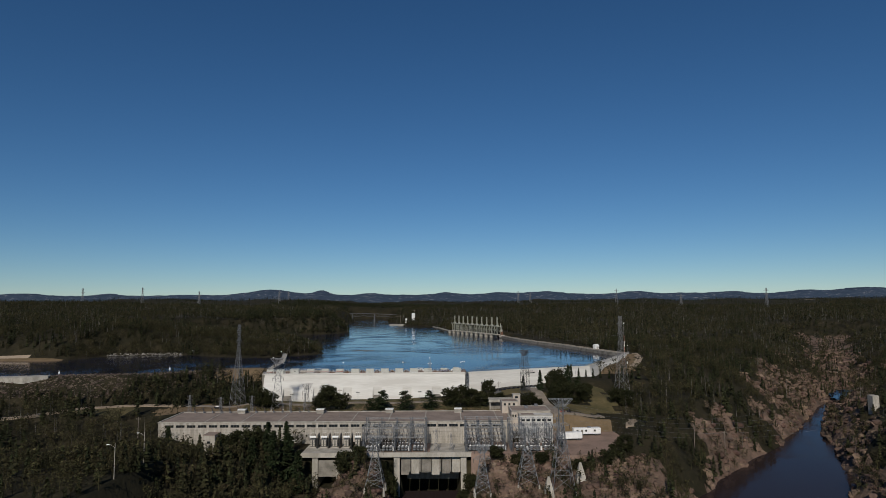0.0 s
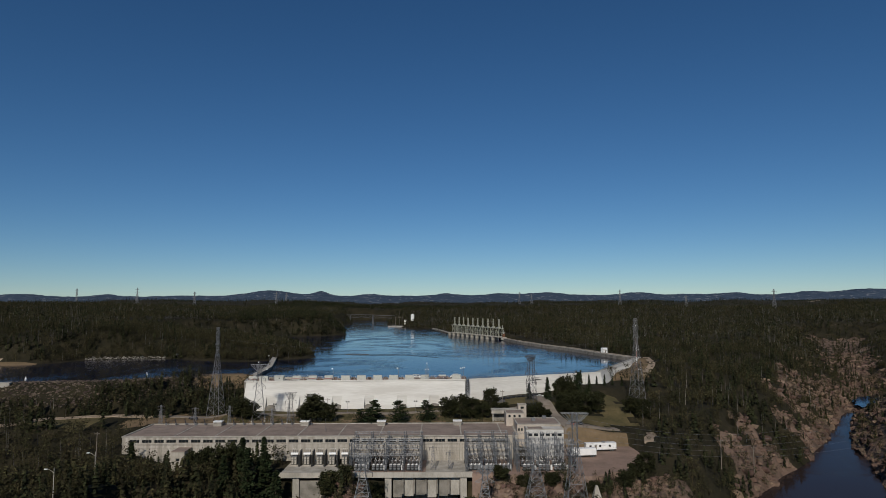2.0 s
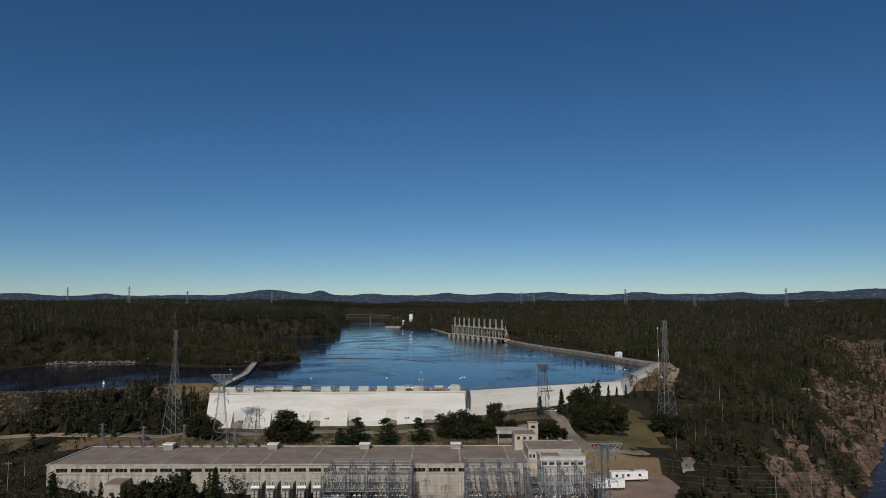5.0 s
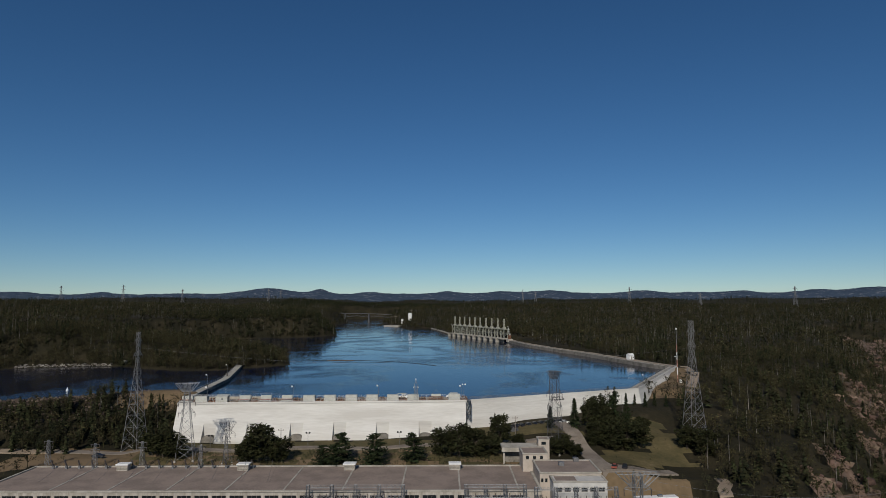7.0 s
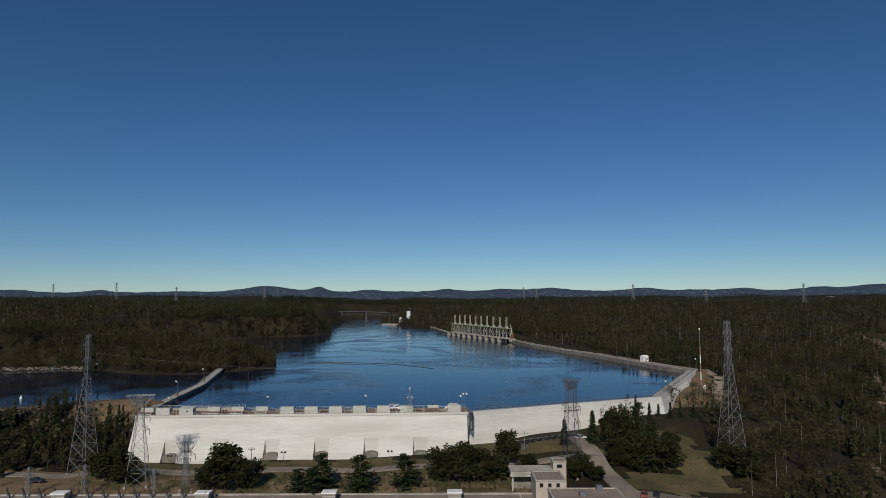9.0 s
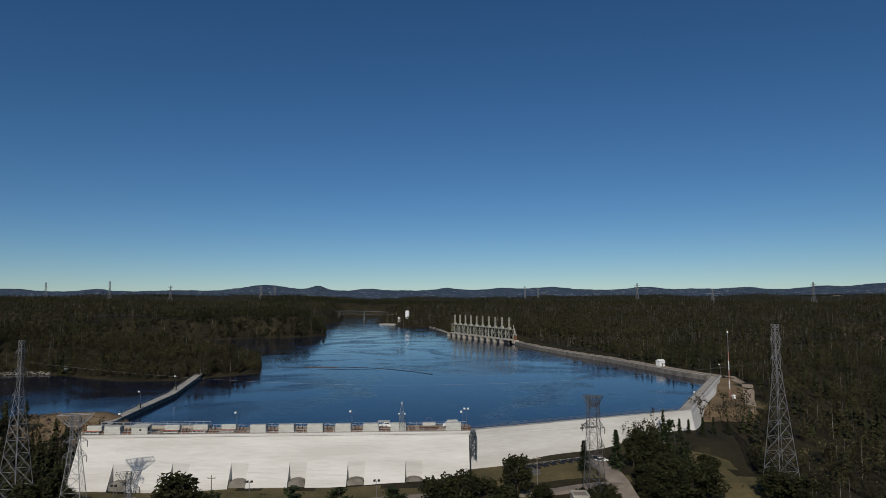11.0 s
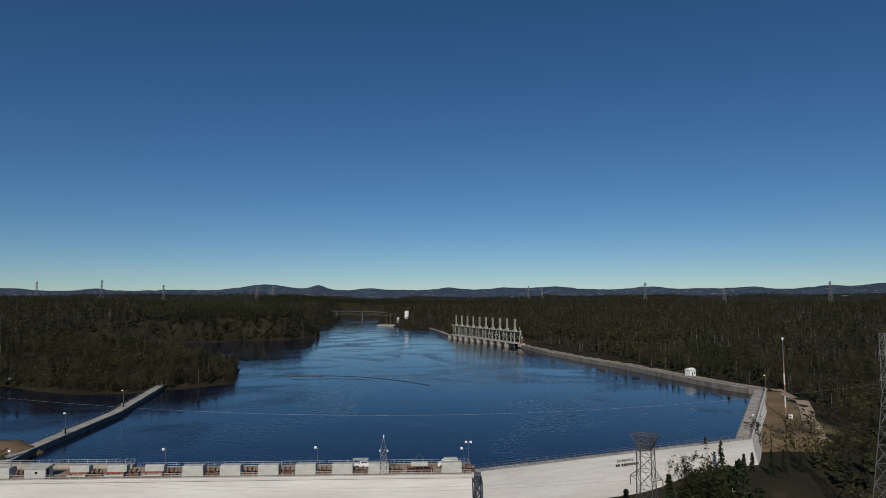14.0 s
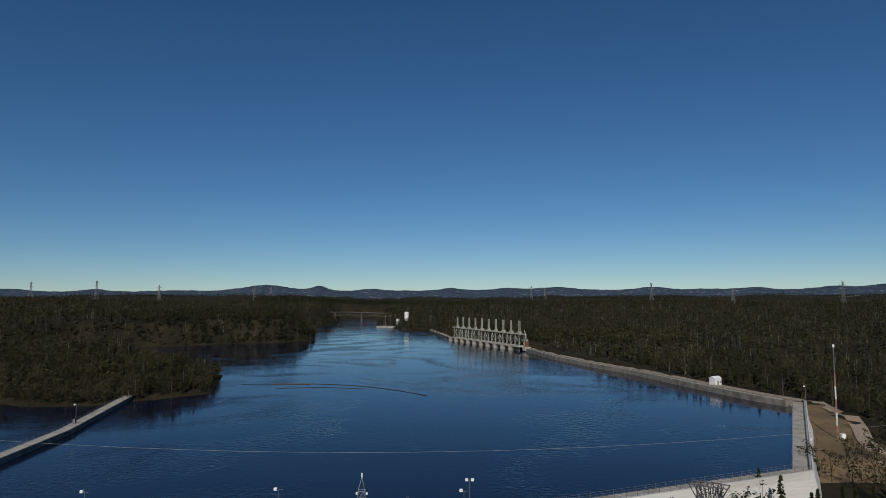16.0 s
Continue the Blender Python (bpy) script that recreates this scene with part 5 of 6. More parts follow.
for x, y, l, t, lab in ((67, 333, 14.5, 6, "long white office trailer with small dark windows"), (57, 322, 12.5, 6, "white box trailer parked on the gravel yard")):
    tr = thing("trailer", lab, "trailer", (x, y, -22.3), t)
    part("body", boxed(0, 0, 0.9, l, 2.9, 3.9, 0.08), WHITE, tr)
    part("chassis", boxed(0.3, 0.3, 0.55, l - 0.3, 2.6, 0.9), BLACK, tr)
    for k in (0.12, 0.2, 0.8, 0.88):
        for yy in (0.35, 2.55):
            wheel(tr, l * k, yy, 0.48, 0.3)
    if l > 14:
        for k in range(3):
            wn_ = part("window", boxed(1.5 + 4.6 * k, -0.04, 2.1, 2.6 + 4.6 * k, -0.001, 3.1), CONC, tr)
            part("pane", boxed(1.6 + 4.6 * k, -0.07, 2.2, 2.5 + 4.6 * k, -0.041, 3.0), PANE, wn_)
        part("door", boxed(4.0, -0.05, 1.0, 5.0, -0.001, 3.1), CONC_DARK, tr)
        part("roof_unit", boxed(8, 0.8, 3.9, 9.5, 2.0, 4.5, 0.05), STEEL, tr)


# ---- roads and cars below the dam ----
LANE = material("sandy_grey_gravel", (0.235, 0.20, 0.165), (0.165, 0.14, 0.115), 0.2, 0.97, bump=0.15)


def drape(name, label, pts, width, mat, n=8, lift=0.3):
    out = []
    for a, b in zip(pts, pts[1:]):
        for i in range(n):
            out.append((a[0] + (b[0] - a[0]) * i / n, a[1] + (b[1] - a[1]) * i / n))
    out.append(pts[-1])
    return ribbon(name, label, [on_ground(x, y) for x, y in out], width, 0.9, mat, lift)


drape("road", "pale worn lane along the foot of the dam", [(-150, 376), (-113, 375.5), (-62, 375), (-17, 374.5), (0, 377), (38, 380), (58, 384)], 4.6, LANE, lift=0.35)
drape("road", "pale worn lane beside the control building", [(63, 346), (60, 357), (59.5, 370), (57.5, 384), (54.5, 396), (52, 404)], 6.5, LANE, lift=0.45)
drape("road", "pale sandy lane through the wood behind the dike", [(-330, 322), (-240, 333), (-219, 341), (-203, 364), (-174, 375), (-150, 376)], 6.0, DIRT, lift=0.45)
drape("track", "bare dirt patch beside the wood", [(95, 329), (97, 336), (101, 343), (102, 350)], 4.2, DIRT, lift=0.25)
drape("track", "broad gravel apron beside the control building", [(60, 351), (70, 353), (80, 356), (88, 358)], 7.0, LANE, lift=0.3)
solid("car_park", prism(bmesh.new(), [(28, 389), (60, 400), (58, 408), (25, 398)], -14, [-8.3, -7.0, -6.4, -7.6]), ASPHALT, "worn asphalt car park below the wing wall", "car park", "structure")


def car(at, turn, mat=DARKPAINT, lab="dark parked car below the wing wall"):
    root = thing("car", lab, "car", at, turn, "cars in the car park")
    part("body", body_loft([(-2.2, 0.35), (-2.25, 0.9), (-1.4, 0.98), (1.0, 0.95), (2.0, 0.8), (2.2, 0.4)], 1.8), mat, root)
    part("cabin", body_loft([(-1.7, 0.96), (-1.2, 1.45), (0.2, 1.47), (0.95, 0.96)], 1.7, 0.2), PANE, root, "dark glass cabin")
    part("roof", boxed(-1.1, -0.62, 1.455, 0.15, 0.62, 1.5), mat, root)
    for x in (-1.35, 1.35):
        for y in (-0.8, 0.8):
            wheel(root, x, y, 0.32, 0.22)
    return root


first = car((31.5, 396.3, -7.85), 112)
for k in range(1, 9):
    x = 31.5 + 2.85 * k
    copy_thing(first, pose(x, 396.3 + 0.33 * 2.85 * k, -7.85 + 0.115 * k, 0, 0, 112))
wc = car((56.5, 401, -7.0), 20, WHITE, "white parked car at the end of the car park")
car((-128, 366, ground_z(-128, 366) + 0.4), 5, DARKPAINT, "dark car on the lane behind the power house")
for x, y, paint, lab in ((64.6, 350.3, RED, "dull red car parked by the control building"), (68.6, 351.2, DARKPAINT, "dark car parked by the control building")):
    car((x, y, ground_z(x, y) + 0.45), 70, paint, lab)


def street_lamp(x, y, h=9, flip=1):
    root = thing("street_lamp", "pale street lamp with a curved arm above the trees", "street lamp", on_ground(x, y), group="street lamps")
    part("pole", bar(bmesh.new(), (0, 0, 0), (0, 0, h), 0.14, 6, 0.09), CONC, root)
    bm = bmesh.new()
    for k in range(5):
        a, b = k / 5, (k + 1) / 5
        bar(bm, (-2.2 * a * flip, 0, h - 1.6 + 1.2 * math.sin(a * 1.6)), (-2.2 * b * flip, 0, h - 1.6 + 1.2 * math.sin(b * 1.6)), 0.06)
    part("arm", bm, CONC, root)
    part("head", boxed(-2.9 * flip - 0.1, -0.2, h - 0.55, -2.1 * flip + 0.1, 0.2, h - 0.3, 0.05), WHITE, root)


for x, y, top in ((-115.8, 228, -2.2), (-117.6, 254, -3.4)):
    street_lamp(x, y, top - ground_z(x, y))
for x in (-88, -49.6, -13.7):
    deck_lamp(x, 373, ground_z(x, 373), 6.3, True, "short lamp post with two dark floodlights on the lawn", BLACK)
for x, y, h in ((-68, 296, 15), (-142, 300, 16), (-292, 400, 9), (-60, 372, 9), (33, 383, 9), (75, 395, 10), (128, 330, 13), (150, 345, 12)):
    u_ = thing("utility_pole", "weathered grey wooden utility pole with a crossbar", "utility pole", on_ground(x, y), group="utility poles")
    part("pole", bar(bmesh.new(), (0, 0, -0.5), (0, 0, h), 0.17, 6, 0.11), WOODPOLE, u_)
    part("crossbar", boxed(-1.1, -0.08, h - 0.9, 1.1, 0.08, h - 0.7), WOODPOLE, u_)
    for s in (-1, 1):
        part("insulator", bar(bmesh.new(), (s, 0, h - 0.7), (s, 0, h - 0.4), 0.07, 6), PORCELAIN, u_)
annex = thing("annex", "small concrete annex before the power house wall", "annex", (-116, 312, -24))
part("wall", boxed(0, 0, -4, 5.5, 7.9, 7.2), CONC, annex)
part("roof", boxed(-0.2, -0.2, 7.2, 5.7, 7.9, 7.5), ROOF, annex)
part("window", boxed(1.8, -0.05, 3.4, 3.4, 0, 4.5), PANE, annex)
slab = thing("old_pier", "lone pale concrete pier on the rocky bank", "pier", on_ground(262, 392, -1))
part("body", boxed(-2, -2.5, -4, 2, 2.5, 9, 0.2), CONC, slab)
marker = thing("marker_frame", "small white lattice marker on the rocks", "marker", on_ground(282, 392))
part("body", lattice(bmesh.new(), levels(0, 9, 1.8, 0.3, 5), 0.12, 0.08), WHITE, marker)

# skyline pylons
for x, y, h in ((-1130, 1990, 44), (-900, 1900, 46), (-690, 1796, 42), (-485, 1880, 38), (282, 2380, 46), (480, 1755, 46), (760, 1490, 48), (600, 1600, 34), (330, 2400, 36), (-560, 2300, 36)):
    pylon("far grey lattice pylon above the woods", on_ground(x, y), h, 4.2, 0, ((0.7, 7), (0.88, 6)), 1.0, 7, 0.28)
for x, y, h in ((-95, 1310, 24), (-88, 1316, 22), (-60, 1340, 20)):
    u_ = thing("wooden_mast", "tall thin pole near the white tanks", "pole", on_ground(x, y))
    part("pole", bar(bmesh.new(), (0, 0, 0), (0, 0, h), 0.4, 6, 0.25), WOODPOLE, u_)
    part("crossbar", boxed(-3, -0.2, h - 2.5, 3, 0.2, h - 2), WOODPOLE, u_)
cab = thing("boat_house", "small pale hut among the trees on the wooded shore", "hut", on_ground(-231, 588), 10)
part("wall", boxed(-1.8, -1.4, -0.5, 1.8, 1.4, 1.9), CONC_DARK, cab)
part("roof", loft(bmesh.new(), [[(x, -1.7, 1.9), (x, 1.7, 1.9), (x, 0, 2.8)] for x in (-2, 2)]), CONC, cab)

# ---- single trees below the dam ----
def leaf_tris(centres, size, r, flat=0.6):
    """Small ragged leaf sprays, two crossed triangles each."""
    v, t = [], []
    for c in centres:
        for _ in range(2):
            a = Vector((r.uniform(-1, 1), r.uniform(-1, 1), r.uniform(-1, 1) * flat)).normalized() * size * r.uniform(0.6, 1.4)
            b = Vector((r.uniform(-1, 1), r.uniform(-1, 1), r.uniform(-1, 1) * flat)).normalized() * size * r.uniform(0.6, 1.4)
            k = len(v)
            v += [c + a, c + b, c - (a + b) * 0.5]
            t.append((k, k + 1, k + 2))
    return v, t


def spruce_meshes(seed):
    r = random.Random(seed)
    bm = bar(bmesh.new(), (0, 0, -0.03), (0, 0, 0.97), 0.016, 6, 0.003)
    cs = []
    for k in range(170):
        z = 0.08 + 0.9 * (k / 170) ** 1.05
        reach = 0.235 * (1 - z) ** 0.85 * r.uniform(0.6, 1.15) + 0.008
        a = r.uniform(0, 6.283)
        tip = Vector((math.cos(a) * reach, math.sin(a) * reach, z - 0.25 * reach))
        if k % 3 == 0:
            bar(bm, (0, 0, z), tip, 0.004, 3, 0.001)
        for j in range(5):
            cs.append(Vector((0, 0, z)).lerp(tip, 0.3 + 0.7 * (j + r.uniform(0, 0.8)) / 5) + Vector((r.uniform(-1, 1), r.uniform(-1, 1), r.uniform(-0.6, 0.3))) * 0.016)
    v, t = leaf_tris(cs, 0.046, r, 0.35)
    return finish("trunk", bm, BARK), raw_mesh("crown", [tuple(p) for p in v], t, SPRUCE_NEAR)


def pine_meshes(seed):
    """A broad pine of unit height: tiers of spreading boughs that turn up at the tips."""
    r = random.Random(seed)
    bm = bar(bmesh.new(), (0, 0, -0.03), (0, 0, 0.95), 0.026, 6, 0.005)
    cs = []
    for tier in range(9):
        z0 = 0.06 + 0.1 * tier
        for k in range(8 - tier // 2):
            reach = (0.46 * (1 - z0) ** 0.62 + 0.03) * r.uniform(0.65, 1.1)
            a, z = 0.785 * k + r.uniform(-0.4, 0.4) + tier, z0 + r.uniform(-0.03, 0.03)
            tip = Vector((math.cos(a) * reach, math.sin(a) * reach, z + 0.05 * r.uniform(0.2, 1.6)))
            bar(bm, (0, 0, z), tip, 0.007, 3, 0.002)
            for j in range(26):
                u = 0.18 + 0.82 * (j + r.random()) / 26
                cs.append(Vector((0, 0, z)).lerp(tip, u) + Vector((r.uniform(-1, 1) * 0.07 * u, r.uniform(-1, 1) * 0.07 * u, r.uniform(-0.025, 0.03))))
    v, t = leaf_tris(cs, 0.042, r, 0.45)
    return finish("trunk", bm, BARK), raw_mesh("crown", [tuple(p) for p in v], t, SPRUCE_NEAR)


def broad_meshes(seed):
    r = random.Random(seed)
    bm = bar(bmesh.new(), (0, 0, -0.03), (0, 0, 0.5), 0.03, 7, 0.016)
    cs = []
    for k in range(38):
        a, z = r.uniform(0, 6.283), r.uniform(0.12, 0.86)
        q = r.uniform(0.12, 0.36) * (1.15 - abs(z - 0.5) * 1.2)
        c = Vector((math.cos(a) * q, math.sin(a) * q, z))
        bar(bm, (0, 0, 0.2 + 0.3 * r.random()), c, 0.011, 4, 0.003)
        n = 50
        for _ in range(n):
            d = Vector((r.gauss(0, 1), r.gauss(0, 1), r.gauss(0, 0.8))).normalized() * 0.15 * r.uniform(0.35, 1.0)
            cs.append(c + d)
    v, t = leaf_tris(cs, 0.045, r)
    return finish("trunk", bm, BARK), raw_mesh("crown", [tuple(p) for p in v], t, BROAD_NEAR)


SPRUCE_NEAR = material("near_spruce_needles", (0.030, 0.040, 0.016), (0.016, 0.024, 0.010), 1.2, 0.85, island=0.5)
BROAD_NEAR = material("near_broad_leaves", (0.036, 0.037, 0.014), (0.018, 0.020, 0.008), 0.25, 0.8, island=0.5, third=(0.060, 0.056, 0.020))
PI = [pine_meshes(30 + k) for k in range(4)]
SP, BR = [spruce_meshes(k) for k in range(4)], [broad_meshes(10 + k) for k in range(4)]
PINES = [(-34.5, 356, 11.5, 1.3), (-21.3, 355, 11.6, 1.15), (-7.2, 357.4, 10.6, 1.2), (-40, 355, 7.5, 1.3), (76.7, 396.8, 17.0, 0.62), (83, 399, 9, 0.9)]
SPRUCES = [(59.1, 392.2, 12.3, 0.95), (48.6, 391, 9, 1.1), (81, 392, 9, 0.9), (-70, 292, 26, 1.05), (-76, 288, 21, 1.0), (-65, 289, 19, 1.05), (-80, 294, 18, 1.0), (-85, 287, 15, 1.1),
           (-22.5, 291, 11, 1.1), (-73, 300, 15, 1.0), (-130, 305, 13, 1.1), (95, 427, 5.5, 0.9), (99, 424, 7, 0.8), (105, 429, 6.5, 0.8), (112, 433, 6, 0.8), (88, 417, 8, 0.8)]
BROADLEAVES = [(-63.4, 357, 14, 1.2), (-57, 358, 10, 1.2), (-68, 357.5, 9, 1.2), (3.5, 364, 11, 1.15), (9.5, 363, 12.5, 1.15), (15.5, 364.5, 11, 1.15), (21, 366, 9, 1.3), (26.3, 376, 13, 0.85), (32, 371, 7, 1.3), (18, 370, 7, 1.3),
               (-102.5, 364, 11.5, 1.1), (-97, 362.5, 9.5, 1.1), (-107.5, 366, 9, 1.2), (66, 382, 9, 1.2), (71, 376.5, 11, 1.2), (77, 377.5, 11.5, 1.2), (83, 379, 11, 1.1), (73, 383, 11, 1.1), (65, 379, 7, 1.2),
               (69.8, 397.5, 14, 0.8), (65.5, 396, 11.5, 0.75), (73, 394, 10.5, 0.8), (45, 367, 7.5, 1.4), (50, 369, 8, 1.3), (54, 366, 5, 1.4), (40, 361, 5, 1.3), (101, 378, 10, 1.1), (106, 372, 11, 1.1), (88, 392, 8, 1.1),
               (-93, 297, 14, 1.0), (-100, 301, 13, 1.0), (-87, 300, 13, 1.05), (9, 290, 7, 1.3), (14, 286, 6, 1.3), (60, 286, 6, 1.4), (73, 290, 7, 1.3), (79, 296, 8, 1.2),
               (84, 300, 8, 1.3), (-38, 292, 8, 1.1), (-45, 294, 10, 1.1), (-44, 284, 8, 1.0), (-27, 294, 10, 0.8), (-24, 288, 11, 0.7), (12, 293, 8.5, 1.0), (24, 291, 7, 1.3), (33, 292, 6, 1.3), (44, 291, 6, 1.4)]
SINGLE = [("s", *p) for p in SPRUCES] + [("b", *p) for p in BROADLEAVES] + [("p", *p) for p in PINES]
for k, (kind, x, y, h, wide) in enumerate(SINGLE):
    tr, cr = {"s": SP, "b": BR, "p": PI}[kind][k % 4]
    name, lab = {"s": ("spruce_tree", "dark green spruce with ragged drooping branches"), "b": ("broadleaf_tree", "bushy olive green broadleaf tree with a rounded crown"),
                 "p": ("pine_tree", "dark broad pine with layered spreading branches")}[kind]
    root = thing(name, lab, "tree", on_ground(x, y), (k * 67) % 360, "single trees round the power house")
    root.scale = (h * wide, h * wide, h)
    part("trunk", tr, None, root)
    part("crown", cr, None, root)

# ---- the woods ----
CLEAR = [(-204, -174, 346, 370), (-147, -112, 421, 446), (-117, -109, 303, 320), (56, 90, 326, 352), (86, 118, 412, 446), (-440, -346, 527, 550), (-440, -322, 527, 537), (-143, 62, 318, 384), (-68, 62, 296, 320), (54, 92, 292, 348), (54, 100, 342, 378), (56, 72, 345, 400), (14, 70, 396, 424), (150, 163, 492, 545), (-205, -143, 352, 372), (90, 103, 314, 344), (-113, 70, 384, 404), (84, 106, 366, 412), (112, 152, 465, 545), (-113, 16, 384, 412), (1050, 1350, 3150, 3400), (1650, 1950, 3000, 3250), (-205, -150, 352, 372)]


def broadleaf(seed, clumps):
    """A birch or poplar of unit height: many loose leaf sprays with gaps."""
    r = np.random.RandomState(seed)
    v, t = [], []
    hubs = [(r.uniform(0, 6.28), 0.24 * math.sqrt(r.uniform()), r.uniform(0.3, 0.86)) for _ in range(7)]
    for k in range(clumps):
        a, q, z = hubs[r.randint(7)]
        c = np.array([q * math.cos(a), q * math.sin(a), z]) + r.normal(0, 0.062, 3)
        for _ in range(3):
            v.append(c + r.normal(0, 1, 3) * (0.075, 0.075, 0.06) * (11 / max(11, clumps ** 0.75)))
        t.append((3 * k, 3 * k + 1, 3 * k + 2))
    for k, (a, q, z) in enumerate([(0, 0, 0.75)] + hubs[:4]):
        b, z0 = len(v), 0.0 if k == 0 else 0.3
        e = np.array([q * math.cos(a), q * math.sin(a), z])
        v += [np.array([0.013, 0, z0]), np.array([-0.008, 0.011, z0]), np.array([-0.008, -0.011, z0]), e]
        t += [(b, b + 1, b + 3), (b + 1, b + 2, b + 3)]
    return np.array(v), np.array(t)


def needles(seed, sprays):
    """A spruce of unit height: drooping sprays set round a narrow cone."""
    r = np.random.RandomState(seed)
    v, t = [], []
    lean, fat = r.uniform(0.7, 1.3), r.uniform(0.75, 1.2)
    for k in range(sprays):
        z = 0.08 + 0.9 * (k / sprays) ** 0.9
        reach = (0.19 * fat * (1 - z) ** 0.8 + 0.012) * r.uniform(0.6, 1.2)
        a = r.uniform(0, 6.283)
        c, s = math.cos(a), math.sin(a)
        w = (0.05 + 0.05 * (1 - z)) * r.uniform(0.7, 1.2)
        v += [(-0.01 * c, -0.01 * s, z + 0.06), (reach * c - w * s, reach * s + w * c, z - 0.3 * reach), (reach * c + w * s, reach * s - w * c, z - 0.35 * reach * lean)]
        t.append((3 * k, 3 * k + 1, 3 * k + 2))
    return np.array(v), np.array(t)


def open_land(px, py):
    """True where trees may stand."""
    h, rock, ins, dn, dd, rd = heights(px, py)
    ok = ~ins & ~(rock & (np.random.RandomState(9).uniform(size=px.shape) > 0.42)) & (h > -41) & (dn > 1.2)
    for x0, x1, y0, y1 in CLEAR:
        ok &= ~((px > x0) & (px < x1) & (py > y0) & (py < y1))
    ok &= ~((dd < 15) & (py > 540)) & ~((dd < 6) & (py < 540)) & ~((dd < 27) & (py < 540) & (px < -200)) & ~((dd < 15) & (py < 540) & (px < -160))
    return ok, h


def woods(name, label, x0, x1, y0, y1, gap, size, templates, mat, keep, seed, fenced=True):
    r = np.random.RandomState(seed)
    k = int((x1 - x0) * (y1 - y0) / gap ** 2)
    px, py = r.uniform(x0, x1, k), r.uniform(y0, y1, k)
    ok = keep(px, py)
    px, py = px[ok], py[ok]
    ok, h = open_land(px, py)
    if not fenced:
        ok = h > -41
    px, py, h = px[ok], py[ok], h[ok]
    vs, ts, off = [], [], 0
    pick = r.randint(0, len(templates), len(px))
    for ti, (tv, tt) in enumerate(templates):
        s = pick == ti
        m = int(s.sum())
        hh = size * r.uniform(0.55, 1.25, m)
        ww = hh * r.uniform(0.8, 1.25, m)
        a = r.uniform(0, 6.28, m)
        c, sn = np.cos(a)[:, None], np.sin(a)[:, None]
        X = (tv[None, :, 0] * c - tv[None, :, 1] * sn) * ww[:, None] + px[s][:, None]
        Y = (tv[None, :, 0] * sn + tv[None, :, 1] * c) * ww[:, None] + py[s][:, None]
        Z = tv[None, :, 2] * hh[:, None] + h[s][:, None] - 0.3
        vs.append(np.stack([X, Y, Z], -1).reshape(-1, 3))
        ts.append((tt[None] + (np.arange(m) * len(tv))[:, None, None]).reshape(-1, 3) + off)
        off += m * len(tv)
    ob = new(name, raw_mesh(name, np.concatenate(vs), np.concatenate(ts), mat))
    return tagged(ob, label, "forest", kind="stuff")


def view_wedge(px, py):
    """The land that lies before the line of flight, with a margin."""
    return np.abs(px) < 90 + 0.80 * (py + 60)


FINE_C = [needles(k, 62) for k in range(6)]
FINE_B = [broadleaf(20 + k, 72) for k in range(6)]
MID_C = [needles(40 + k, 24) for k in range(5)]
MID_B = [broadleaf(60 + k, 26) for k in range(5)]
FAR_C = [needles(80 + k, 13) for k in range(4)]
mixed = lambda s: (lambda px, py: view_wedge(px, py) & ((waves(px, py, 90, 70) + waves(px, py, 25, 71) > -0.5 + 0.5 * np.sin(px * 7.1 + py * 5.3)) == s))
woods("spruce_wood", "dense dark green spruce wood round the dam", -460, 520, 200, 700, 4.3, 8.6, FINE_C, SPRUCE, mixed(False), 1)
woods("mixed_wood", "olive brown birch and poplar wood round the dam", -460, 520, 200, 700, 4.1, 8.2, FINE_B, BROAD, mixed(True), 2)
woods("island_wood", "thick dark brush and birch down to the water on the point", -330, -104, 545, 780, 3.7, 7.6, FINE_B, BROAD, lambda px, py: px < 1e9, 14)
woods("dike_wood", "dense dark trees between the dike and the dam's end", -190, -113, 370, 438, 3.4, 7.8, FINE_C + FINE_B[:2], SPRUCE, lambda px, py: px < 1e9, 15)
woods("slope_brush", "low brown brush on the rubble below the yard", -56, 135, 225, 297, 2.0, 4.0, FINE_B, BROAD, lambda px, py: (waves(px, py, 17, 88) > -0.2) & ~((px > -22) & (px < 9)) & ~((px < -48) & (py < 300)), 16, False)
woods("front_wood", "tall dark trees before the power house wall", -150, -66, 232, 300, 4.0, 9.8, FINE_C[:2] + FINE_B, BROAD, lambda px, py: px < 1e9, 6)
woods("shore_spruce_wood", "dark spruce wood along the reservoir's far shores", -1000, 1100, 700, 1700, 7.0, 10.5, MID_C, SPRUCE, mixed(False), 3)
woods("shore_mixed_wood", "olive broadleaf wood along the reservoir's far shores", -1000, 1100, 700, 1700, 7.4, 9.5, MID_B, BROAD, mixed(True), 4)
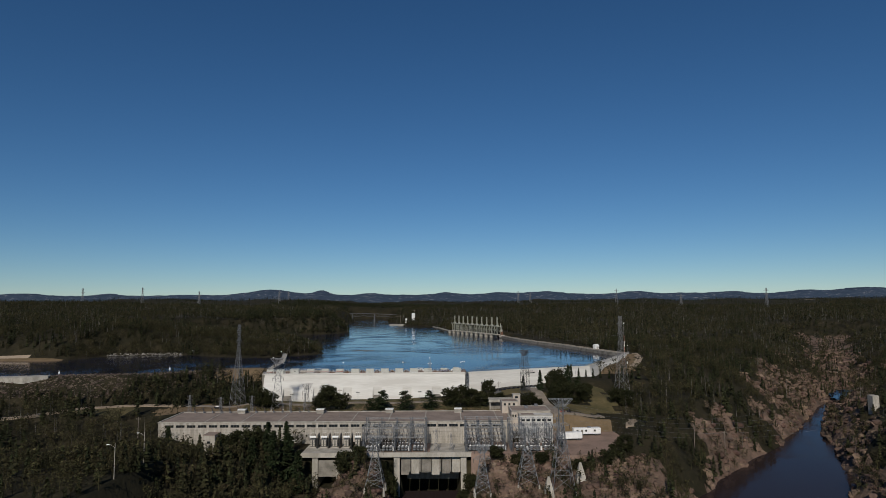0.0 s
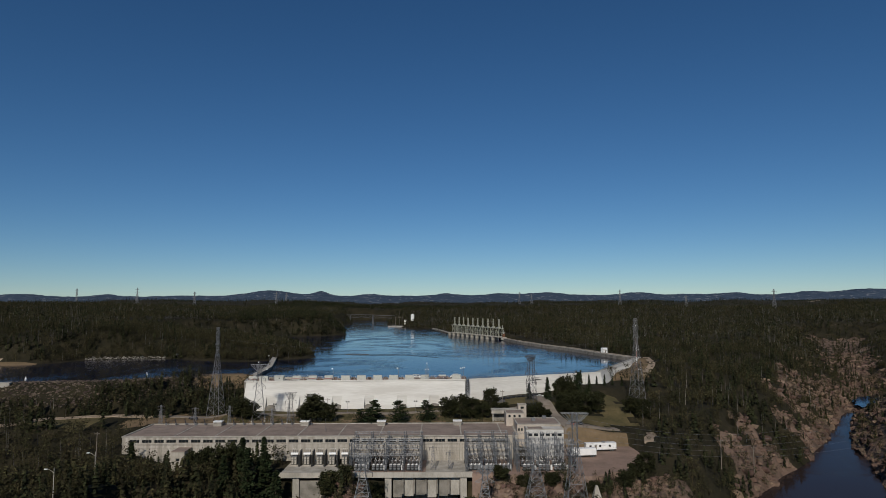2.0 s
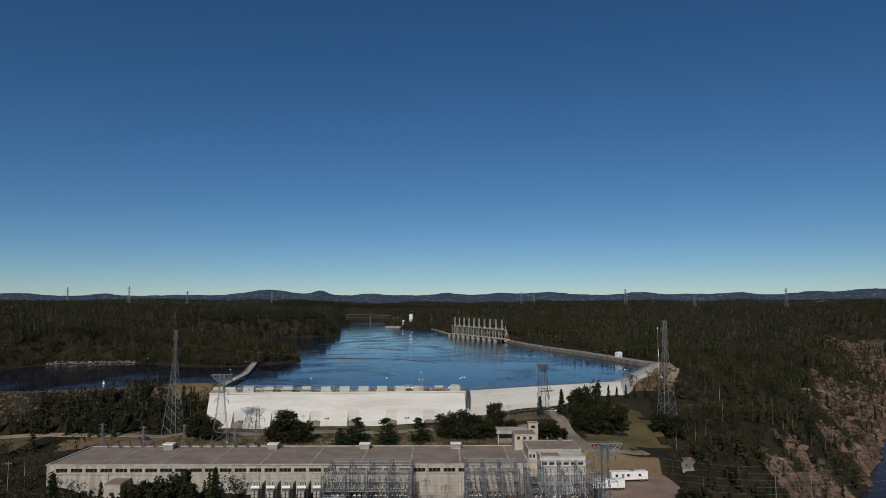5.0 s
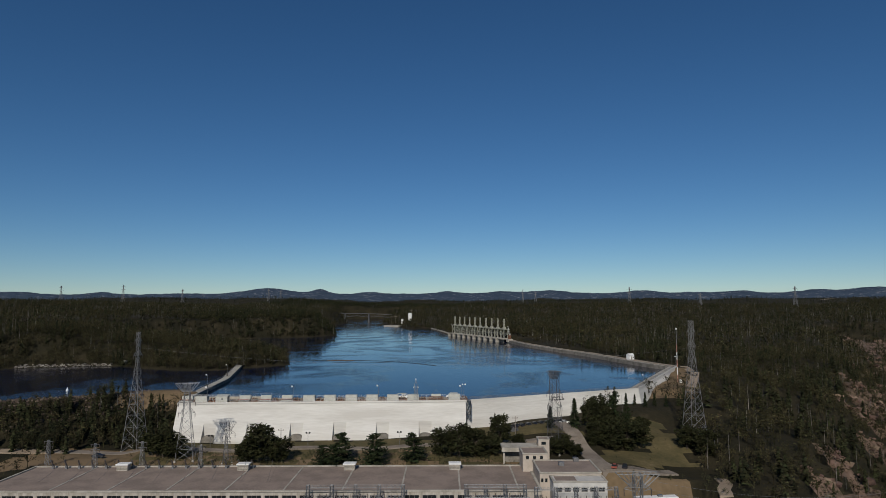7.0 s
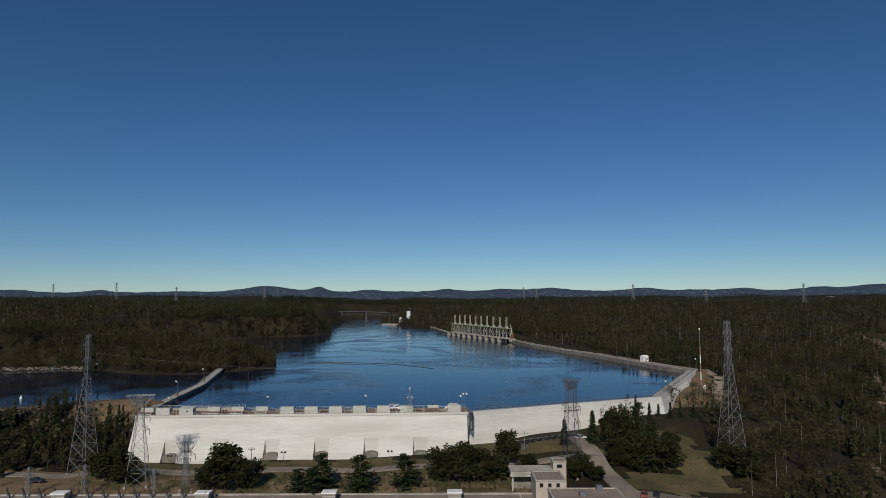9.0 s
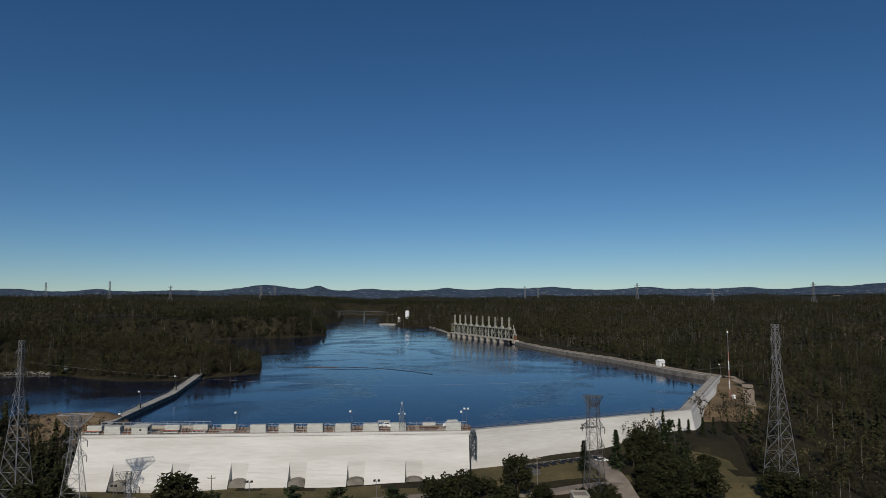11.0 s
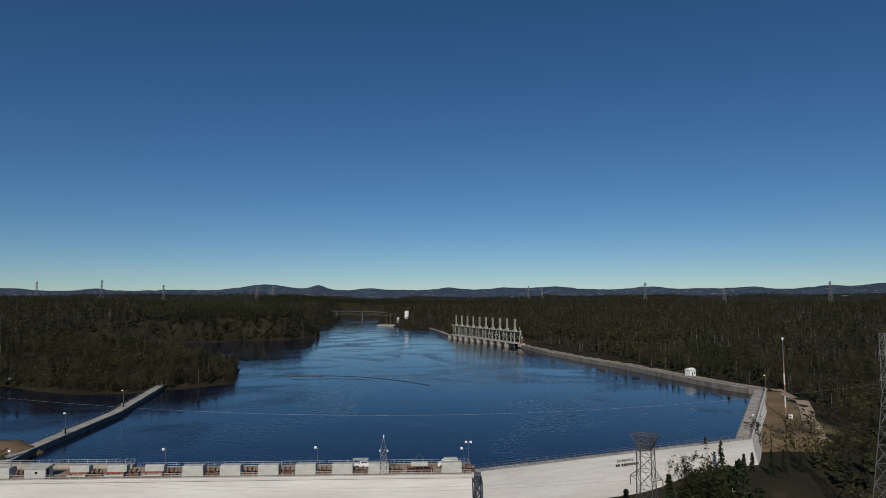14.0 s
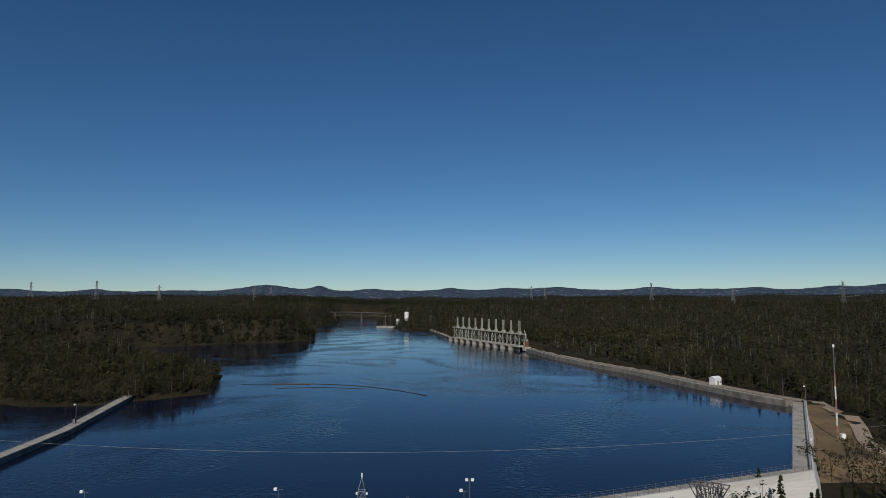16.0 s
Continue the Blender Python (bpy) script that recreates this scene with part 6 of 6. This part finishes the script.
woods("distant_wood", "dark far woods rolling to the horizon", -3000, 3200, 1700, 4300, 23, 10, FAR_C, SPRUCE, lambda px, py: view_wedge(px, py), 5)
woods("far_river_wood", "dark wood round the river beyond the bridge", -480, 120, 1690, 2350, 10, 10.5, MID_C, SPRUCE, lambda px, py: px < 1e9, 17)
woods("cape_wood", "thick mixed wood down to the water on the far cape", -330, -130, 925, 1130, 4.8, 9.5, MID_C + MID_B, SPRUCE, lambda px, py: px < 1e9, 18)
woods("intake_wood", "thick mixed wood behind the intake", 10, 230, 850, 1080, 4.8, 9, MID_C + MID_B, BROAD, lambda px, py: px < 1e9, 19)
PALEBARK = material("pale_birch_bark", (0.20, 0.19, 0.165), (0.12, 0.11, 0.10), 0.3, 0.95, island=0.4)
STEM = (np.array([(0.012, 0, 0), (-0.008, 0.01, 0), (-0.008, -0.01, 0), (0.02, 0.01, 1.0)]), np.array([(0, 1, 3), (1, 2, 3), (2, 0, 3)]))
woods("birch_stems", "thin pale bare stems standing among the trees", -900, 1000, 300, 1700, 11, 10.5, [STEM], PALEBARK, lambda px, py: view_wedge(px, py) & (waves(px, py, 110, 96) > -0.15), 12)
woods("toe_scrub", "low brown scrub on the bank between the lane and the power house", -112, 36, 351, 372, 1.5, 1.6, FINE_B, BUSHLEAF, lambda px, py: waves(px, py, 12, 97) > -0.35, 21, False)
woods("bank_scrub", "low olive and brown scrub among the granite of the river banks", 90, 420, 220, 640, 3.2, 3.0, MID_B, BUSHLEAF, lambda px, py: heights(px, py)[1] & (waves(px, py, 30, 98) > 0.0), 22, False)
woods("yard_scrub", "brown scrub and tall weeds between the lane and the yard", 54, 104, 324, 352, 2.1, 2.2, FINE_B, BUSHLEAF, lambda px, py: (waves(px, py, 10, 99) > -0.3) & ~((px < 91) & (py < 346)) & ~((px < 70) & (py > 344)) & (np.hypot(px - 98, py - 338) > 4), 23, False)
woods("lawn_scrub", "tufts of brown scrub in the dry grass beside the lane", -200, 106, 352, 412, 3.0, 1.3, FINE_B, BUSHLEAF, lambda px, py: ((px < -112) & (py < 372) | (px > 63)) & (waves(px, py, 14, 89) > 0.25), 24, False)
